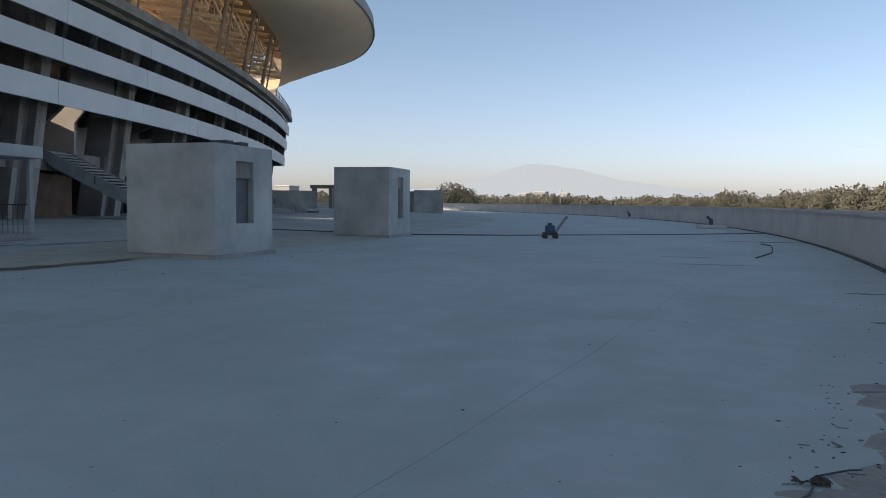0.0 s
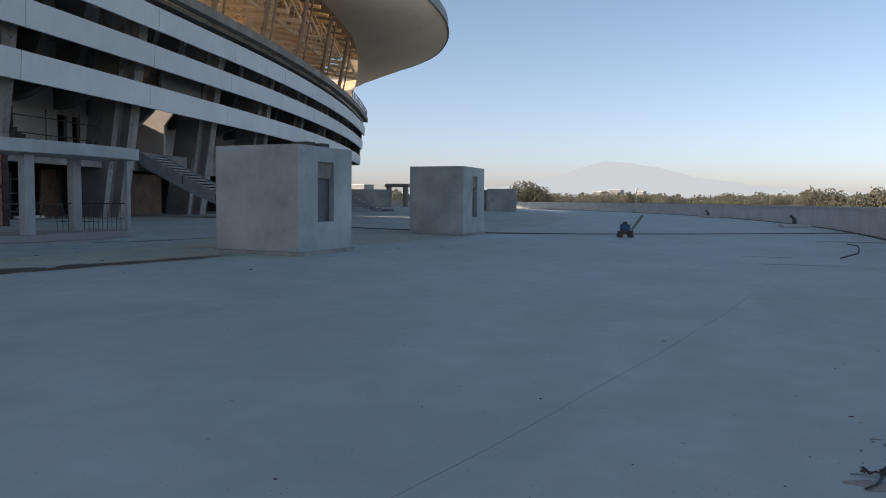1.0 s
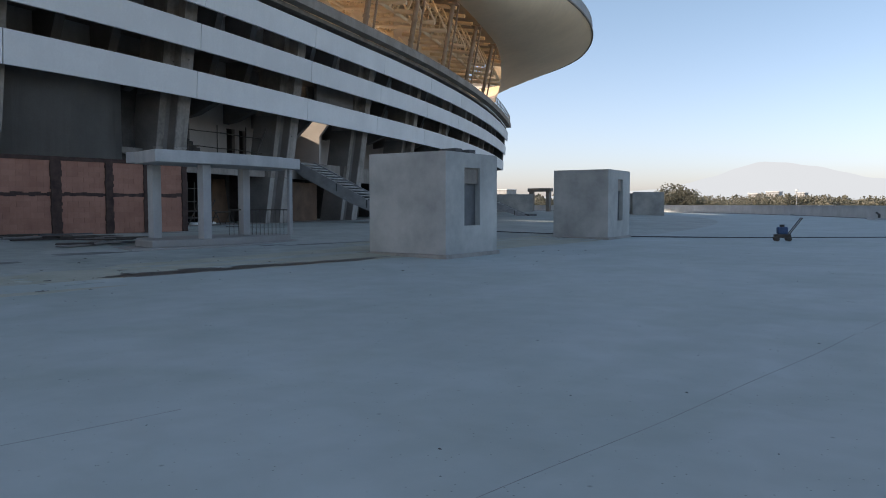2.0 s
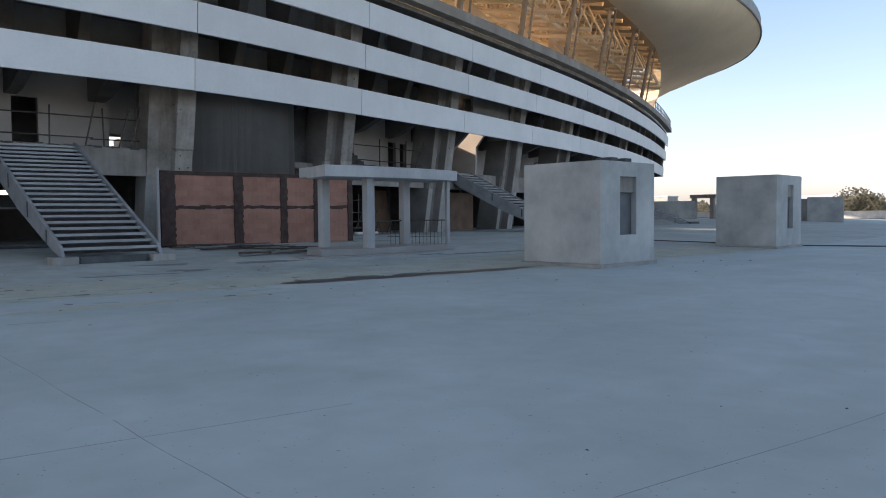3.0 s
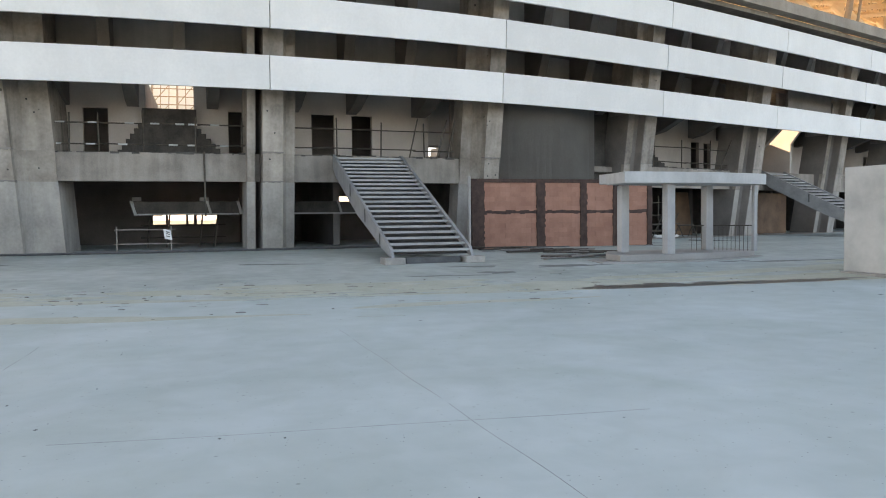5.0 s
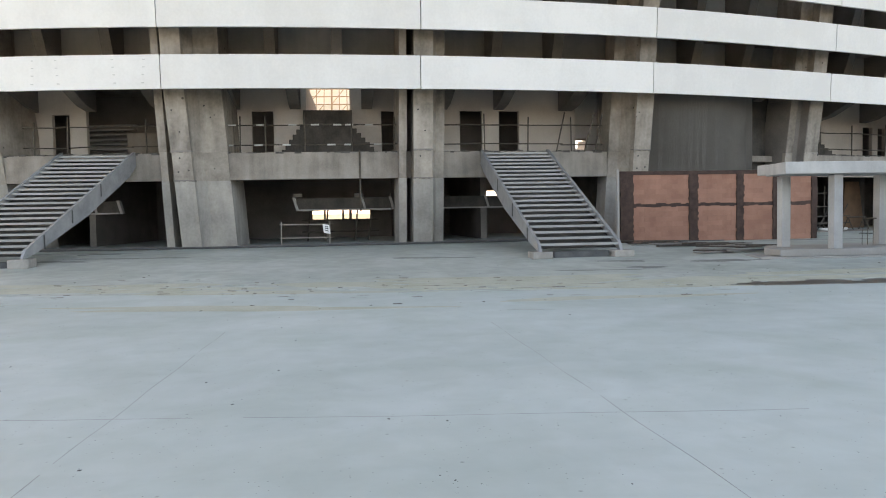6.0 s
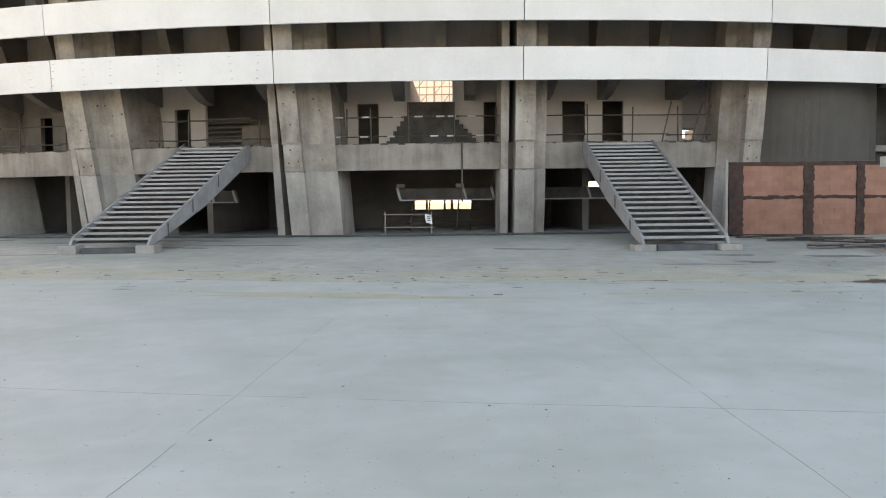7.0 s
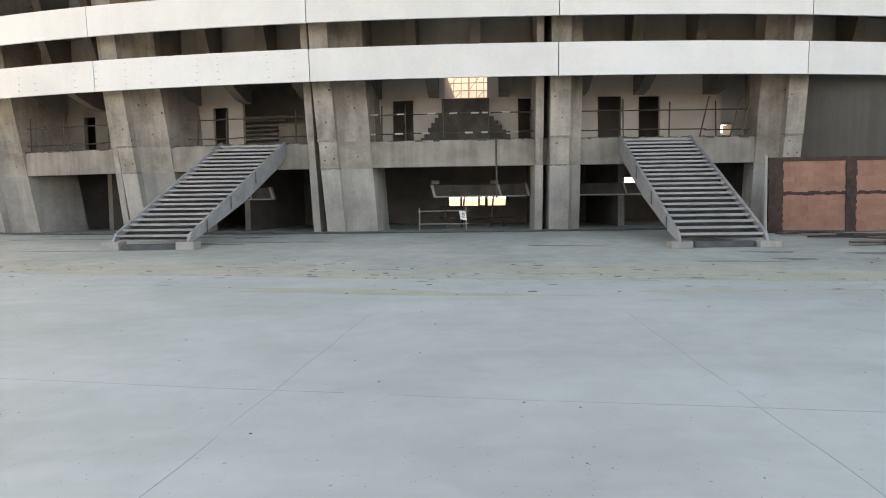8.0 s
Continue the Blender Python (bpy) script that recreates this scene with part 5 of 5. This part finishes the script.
bm = bmesh.new()
tube(bm, (0.75, -0.2, 1.0), (0.75, 0.2, 1.0), 0.025, 6)
part("grip", bm, M_RAIL, mach)
for x in (-0.24, 0.24):
    for y in (-0.24, 0.24):
        bm = bmesh.new()
        tube(bm, (x, y - 0.03, 0.1), (x, y + 0.03, 0.1), 0.1, 12)
        part("wheel", bm, M_RAIL, mach)


# ---- loose stuff on the slab ----
def scatter(name, label, category, places, mat, size, flat=0.5, seed=1):
    """Small irregular pieces lying on the floor, in one mesh."""
    rnd = random.Random(seed)
    V, F = [], []
    for x, y, s in places:
        k = len(V)
        n = 6
        z = floor_z(x, y)
        a0, st_ = rnd.uniform(0, 6.28), rnd.uniform(1.0, 1.8)
        ring0 = []
        for j in range(n):
            a = 2 * math.pi * j / n
            r = s * size * rnd.uniform(0.55, 1.1)
            dx, dy = r * math.cos(a) * st_, r * math.sin(a)
            V.append((x + dx * math.cos(a0) - dy * math.sin(a0), y + dx * math.sin(a0) + dy * math.cos(a0), z - 0.002))
        V.append((x, y, z + s * size * flat))
        for j in range(n):
            F.append((k + j, k + (j + 1) % n, k + n))
    me = bpy.data.meshes.new(name)
    me.from_pydata(V, [], F)
    me.materials.append(mat)
    return tagged(new(name, me), label, category, kind="stuff")


rnd = random.Random(11)
pl_ = []
while len(pl_) < 1300:
    r, a = 170 - abs(rnd.gauss(0, 9)), radians(rnd.uniform(-16, 13))
    p = polar(r, a)
    if r < 169.4:
        pl_.append((p.x, p.y, rnd.choice((0.25, 0.3, 0.4, 0.5, 0.6, 0.9))))
        if rnd.random() < 0.25:      # crumbs lie in little groups
            for _ in range(rnd.randint(2, 5)):
                pl_.append((p.x + rnd.gauss(0, 0.12), p.y + rnd.gauss(0, 0.12), rnd.choice((0.25, 0.35, 0.5))))
scatter("grit", "small dark crumbs of concrete and grit strewn over the slab", "grit", pl_, M_JOINT, 0.024, 0.35, 2)
pl_ = []
for i in range(700):
    k = radians(rnd.uniform(-20, 1))
    p = polar(151.8 + rnd.gauss(0, 1.7), k)
    pl_.append((p.x, p.y, rnd.choice((0.3, 0.4, 0.5, 0.7, 1.0, 1.5))))
scatter("gutter_debris", "line of dried mud crumbs and splinters along the shallow gutter", "debris", pl_, M_MORT, 0.034, 0.25, 3)
pl_ = []
for i in range(200):
    p = polar(169.3 - abs(rnd.gauss(0, 0.9)), radians(-7.5 + abs(rnd.gauss(0, 4))))
    pl_.append((p.x, p.y, rnd.choice((0.3, 0.5, 0.8))))
scatter("edge_grit", "dark grit and splinters along the foot of the parapet", "debris", pl_, M_MORT, 0.03, 0.3, 8)


def patch(name, label, category, places, mat, h=0.004, seed=1, kind="stuff"):
    """Flat ragged patches a few millimetres thick."""
    rnd = random.Random(seed)
    bm = bmesh.new()
    for q, (x, y, lx, ly, rot) in enumerate(places):
        n = 26
        hq = h + 0.00012 * q
        c, s = math.cos(rot), math.sin(rot)
        ring0, ring1 = [], []
        ph = [rnd.uniform(0, 6.28) for _ in range(4)]
        for j in range(n):
            a = 2 * math.pi * j / n
            w = 1 + 0.22 * math.sin(2 * a + ph[0]) + 0.2 * math.sin(3 * a + ph[1]) + 0.16 * math.sin(5 * a + ph[2]) + 0.1 * math.sin(8 * a + ph[3])
            px, py = lx * w * math.cos(a), ly * w * math.sin(a)
            X, Y = x + px * c - py * s, y + px * s + py * c
            ring0.append((X, Y, floor_z(X, Y) - 0.01))
            ring1.append((X, Y, floor_z(X, Y) + hq))
        hexa(bm, ring0, ring1)
    bmesh.ops.recalc_face_normals(bm, faces=bm.faces[:])
    return tagged(part(name, bm, mat), label, category, kind=kind)


wet = []
for i in range(12):
    f = i / 11
    a = radians(-4.75 + 2.5 * f)
    p = polar(151.9 + 0.12 * math.sin(i * 2.1), a)
    wet.append((p.x, p.y, 0.85, 0.42 * (1 - 0.6 * f), a + math.pi / 2))
patch("puddle", "dark wet sludge lying in the shallow gutter beside the kiosk", "puddle", wet, M_WET, 0.005, 5)
mud = []
for i in range(14):
    a = radians(rnd.uniform(-17, 2))
    p = polar(151.8 + rnd.gauss(0, 0.7), a)
    mud.append((p.x, p.y, rnd.uniform(0.25, 0.9), rnd.uniform(0.04, 0.14), a + math.pi / 2 + rnd.uniform(-0.1, 0.1)))
patch("mud_stain", "dried brown mud streaks along the shallow gutter", "mud", mud, M_DIRT, 0.003, 6)
dust = []
for i in range(46):
    a = radians(-19 + 22 * i / 45 + rnd.uniform(-0.3, 0.3))
    p = polar(151.3 + rnd.gauss(0, 1.3), a)
    dust.append((p.x, p.y, rnd.uniform(1.6, 4.2), rnd.uniform(0.2, 0.75), a + math.pi / 2 + rnd.uniform(-0.06, 0.06)))
patch("dust_film", "thin yellowish film of dried silt along the shallow gutter", "silt", dust, M_DUST, 0.0015, 16)
for nm, n, mat, tone, seed in (("splinters", 140, M_DARKC, "brown", 17), ("wet_streaks", 110, M_INNER, "grey", 23)):
    split = []
    for i in range(n):
        a = radians(rnd.uniform(-20, -4.5))
        p = polar(151.6 + rnd.gauss(0, 1.1), a)
        w = 0.8 if tone == "brown" else 2.6
        split.append((p.x, p.y, w * rnd.choice((0.04, 0.06, 0.08, 0.1, 0.15)), w * rnd.uniform(0.010, 0.026), a + math.pi / 2 + rnd.gauss(0, 0.2)))
    patch(nm, "thin " + tone + " splinters and wet streaks lying along the gutter", "splinters", split, mat, 0.006, seed)
wash = []
for i in range(26):
    a = radians(rnd.uniform(-19, 2))
    p = polar(142 + rnd.uniform(-8, 9), a)
    wash.append((p.x, p.y, rnd.uniform(0.5, 2.2), rnd.uniform(0.06, 0.3), a + math.pi / 2 + rnd.gauss(0, 0.15)))
patch("wash_stain", "grey wash stains on the rough inner slab", "stain", wash, M_STAIN, 0.002, 18)
edge = []
for x, y, lx, ly, rot in ((2.2, 15.8, 0.4, 0.1, 0.2), (1.9, 11.9, 0.25, 0.07, 0.1), (-0.65, 21.7, 0.9, 0.09, 0.1), (-1.6, 24.5, 0.6, 0.08, 0.2), (1.1, 36.5, 2.2, 0.3, 0.1), (-16.6, 30.0, 0.5, 0.22, 0.2), (1.2, 6.6, 0.16, 0.05, 1.5), (1.05, 7.4, 0.12, 0.035, 0.4)):
    edge.append((x, y, lx, ly, rot))
for i in range(28):      # a ragged rim of mud round the silted corner
    f = i / 27
    x = 0.20 + 0.42 * min(1.0, f * 2.2) + 0.16 * max(0.0, f - 0.45)
    edge.append((x + rnd.gauss(0, 0.05), 4.6 + 2.9 * f + rnd.gauss(0, 0.1), rnd.choice((0.006, 0.01, 0.014, 0.035)), rnd.uniform(0.004, 0.011), rnd.uniform(0.0, 3.1)))
for i in range(24):
    edge.append((rnd.uniform(0.55, 1.3), rnd.uniform(4.6, 6.2), rnd.choice((0.006, 0.009, 0.014, 0.04)), rnd.uniform(0.004, 0.011), rnd.uniform(0, 3.1)))
patch("stain", "dark damp stains and mud near the parapet", "stain", edge, M_STAIN, 0.003, 7)
silt = [(1.45, 7.2, 0.62, 0.5, 1.4), (1.35, 6.3, 0.55, 0.5, 1.5), (1.25, 5.5, 0.55, 0.5, 1.5), (0.9, 4.9, 0.42, 0.36, 0.7), (0.48, 4.62, 0.24, 0.12, 0.5), (1.75, 8.4, 0.7, 0.35, 1.5)]
patch("parapet_silt", "brownish silt film in the corner by the parapet", "silt", silt, M_SILT, 0.001, 19)

# rag-like hose offcut and a bent reinforcing bar
def bent(name, pts, r, mat, label, category):
    bm = bmesh.new()
    pipe(bm, pts, r, 7)
    return tagged(part(name, bm, mat), label, category)


bent("hose", [(0.31, 4.45, 0.012), (0.37, 4.55, 0.014), (0.40, 4.68, 0.013), (0.40, 4.82, 0.014), (0.44, 4.9, 0.013), (0.52, 4.98, 0.014), (0.62, 5.08, 0.013), (0.70, 5.13, 0.012)], 0.006, M_PLATE, "torn offcut of black rubber hose on the slab", "hose")
bm = bmesh.new()
bmesh.ops.create_grid(bm, x_segments=16, y_segments=8, size=0.5)
rnd = random.Random(21)
for v in bm.verts:
    x, y = v.co.x * 0.2, v.co.y * (0.08 + 0.05 * math.sin(v.co.x * 7))
    v.co = Vector((0.40 + x + 0.012 * math.sin(y * 90), 4.76 + y + x * 0.25 + 0.03 * math.sin(x * 40), 0.012 + abs(0.018 * math.sin(x * 55 + y * 40)) + rnd.uniform(0, 0.008)))
bmesh.ops.solidify(bm, geom=bm.faces[:], thickness=0.004)
tagged(part("rag", bm, M_MORT), "dirty crumpled rag on the slab", "rag")
bent("steel_bar", [(0.31, 24.8, 0.03), (0.84, 27.7, 0.03), (0.93, 30.2, 0.04), (0.95, 32.8, 0.03), (0.60, 33.9, 0.03)], 0.02, M_JOINT, "bent dark pipe lying on the slab near the parapet", "pipe")

# drain outlets at the foot of the parapet
for x, y in ((-2.3, 57.0), (-12.4, 88.5), (-28.0, 120.0)):
    d = thing("drain_outlet", "low concrete drain box with a short dark pipe stub", "drain", pose(x, y, 0, 0, 0, math.degrees(math.atan2(y - PC.y, x - PC.x))), group="parapet drains")
    bm = bmesh.new()
    box(bm, -0.9, -1.0, 0.0, 0.9, 1.0, 0.22)
    bevel(bm, 0.03)
    part("box", bm, M_PARA, d)
    bm = bmesh.new()
    tube(bm, (0, 0, 0.2), (0, 0, 0.62), 0.13, 8)
    tube(bm, (0, 0, 0.55), (-0.25, 0.15, 0.8), 0.1, 8)
    part("pipe_stub", bm, M_JOINT, d)

# barrier and notice board in the lower storey, pipe on the concourse edge
bar = thing("barrier", "scaffold-tube barrier across the lower opening", "barrier")
for z in (0.75, 1.35):
    bm = bmesh.new()
    tube(bm, e(at(4, 4.3), -3.2, z), e(at(4, 6.9), -3.2, z), 0.025)
    part("rail", bm, M_CONC, bar)
for u in (4.4, 6.7):
    bm = bmesh.new()
    tube(bm, e(at(4, u), -3.2, 0.3), e(at(4, u), -3.2, 1.5), 0.028)
    part("post", bm, M_CONC, bar)
far_bar = thing("barrier", "dark tube barrier deeper in the lower storey", "barrier")
for z in (0.9, 1.5):
    bm = bmesh.new()
    tube(bm, e(at(4, 5.0), -8.0, z), e(at(4, 9.4), -8.0, z), 0.04)
    part("rail", bm, M_RAIL, far_bar)
for u in (5.3, 6.3, 8.0, 8.8):
    bm = bmesh.new()
    tube(bm, e(at(4, u), -8.0, 0.27), e(at(4, u + 0.2), -8.0, 2.0), 0.045)
    part("post", bm, M_RAIL, far_bar)
sign = thing("notice_board", "small white notice board hanging askew on the barrier", "notice board")
a, b = e(at(4, 6.42), -3.1), e(at(4, 6.74), -3.1)
bm = bmesh.new()
hexa(bm, [(a.x, a.y, 0.98), (b.x, b.y, 0.92), (b.x - 0.02, b.y, 0.92), (a.x - 0.02, a.y, 0.98)], [(a.x, a.y - 0.06, 1.4), (b.x, b.y - 0.06, 1.34), (b.x - 0.02, b.y - 0.06, 1.34), (a.x - 0.02, a.y - 0.06, 1.4)])
bmesh.ops.recalc_face_normals(bm, faces=bm.faces[:])
part("board", bm, M_WHITE, sign)
bm = bmesh.new()
for z in (1.08, 1.18, 1.26):
    hexa(bm, [(a.x + 0.004, a.y + 0.07, z), (b.x + 0.004, b.y - 0.1, z - 0.04), (b.x, b.y - 0.1, z - 0.04), (a.x, a.y + 0.07, z)], [(a.x + 0.004, a.y + 0.07, z + 0.045), (b.x + 0.004, b.y - 0.1, z + 0.005), (b.x, b.y - 0.1, z + 0.005), (a.x, a.y + 0.07, z + 0.045)])
bmesh.ops.recalc_face_normals(bm, faces=bm.faces[:])
part("text_bar", bm, M_JOINT, sign, "dark bars of unreadable writing")
bm = bmesh.new()
tube(bm, e(at(4, 8.2), -2.65, 1.9), e(at(4, 8.2), -2.65, 4.65), 0.04, 8)
tagged(part("drop_pipe", bm, M_RAIL), "thin dark pipe hanging from the concourse edge", "pipe")

# dark strand drawn as the kerb's shadow line along the feet of the piers
bm = bmesh.new()
pts = [e(T0 + 8 + 24 * i / 120, -1.35 + 0.10 * math.sin(i * 0.7) + 0.05 * math.sin(i * 2.3), 0.3) for i in range(121)]
for p in pts:
    p.z = floor_z(p.x, p.y) + 0.06
pipe(bm, pts, 0.05, 5)
tagged(part("cable", bm, M_PLATE), "dark strand standing in for the kerb's shadow line along the pier feet", "cable")
# scaffold remains under the concourse
sc_ = thing("scaffold", "rusty scaffold frame under the concourse behind the portico", "scaffold")
for u in (2.75, 3.3, 3.75):
    for o in (-3.5, -4.5):
        bm = bmesh.new()
        tube(bm, e(at(7, u), o, 0.27), e(at(7, u + 0.06), o, 2.9), 0.035)
        part("standard", bm, M_RAIL, sc_)
for z in (0.8, 1.2, 1.75, 2.5):
    for o in (-3.5, -4.5):
        bm = bmesh.new()
        tube(bm, e(at(7, 2.6), o + 0.05, z), e(at(7, 5.2 if z in (1.2, 0.8) else 3.95), o + 0.05, z + 0.05), 0.03)
        part("ledger", bm, M_RAIL, sc_)
for u0, u1 in ((2.7, 3.7), (4.0, 5.0)):
    bm = bmesh.new()
    tube(bm, e(at(7, u0), -3.4, 0.4), e(at(7, u1), -3.4, 1.9), 0.03)
    part("brace", bm, M_RAIL, sc_)
# folding trestle and cement bags before the scaffold
tr_ = thing("trestle", "dark steel trestle standing behind the portico", "trestle")
C = e(at(7, 5.2), -3.0)
ax = (e(at(7, 5.6), -3.0) - C).normalized()
cr = Vector((ax.y, -ax.x, 0))
bm = bmesh.new()
tube(bm, C - ax * 0.7 + Vector((0, 0, 1.15)), C + ax * 0.7 + Vector((0, 0, 1.15)), 0.04)
part("beam", bm, M_RAIL, tr_)
for s_ in (-0.6, 0.6):
    for w_ in (-0.35, 0.35):
        bm = bmesh.new()
        tube(bm, C + ax * s_ + Vector((0, 0, 1.14)), C + ax * s_ + cr * w_ + Vector((0, 0, floor_z(C.x, C.y))), 0.025)
        part("leg", bm, M_RAIL, tr_)
for u, o, n in ((3.0, -3.1, 1), (4.75, -3.6, 1)):
    for i in range(n):
        c = e(at(7, u + 0.06 * i), o)
        bm = bmesh.new()
        bmesh.ops.create_uvsphere(bm, u_segments=12, v_segments=8, radius=0.5)
        z0 = floor_z(c.x, c.y) + 0.08 + 0.15 * i
        for v in bm.verts:
            p = v.co
            p.x, p.y, p.z = p.x * 0.5 * (1 + 0.08 * math.sin(p.y * 9 + i)), p.y * 0.8, max(-0.08, min(0.08, p.z * 0.3 + 0.015 * math.sin(p.x * 11)))
            v.co = p + Vector((c.x, c.y, z0))
        for f in bm.faces:
            f.smooth = True
        tagged(part("cement_bag", bm, M_WHITE), "dusty pale paper cement bag lying before the scaffold", "cement bag", group="cement bags")
# rail and platform on the walkway's far end
wr = thing("walkway_rail", "thin steel rail on the far end of the roof walkway", "rail")
for i in range(14):
    t = -38.5 + 0.45 * i
    bm = bmesh.new()
    tube(bm, e(t, 1.0, 14.2), e(t, 1.0, 15.3), 0.05, 5)
    part("post", bm, M_STEEL, wr)
for z in (14.75, 15.3):
    bm = bmesh.new()
    for i in range(13):
        tube(bm, e(-38.5 + 0.45 * i, 1.0, z), e(-38.5 + 0.45 * (i + 1), 1.0, z), 0.05, 5)
    part("rail", bm, M_STEEL, wr)
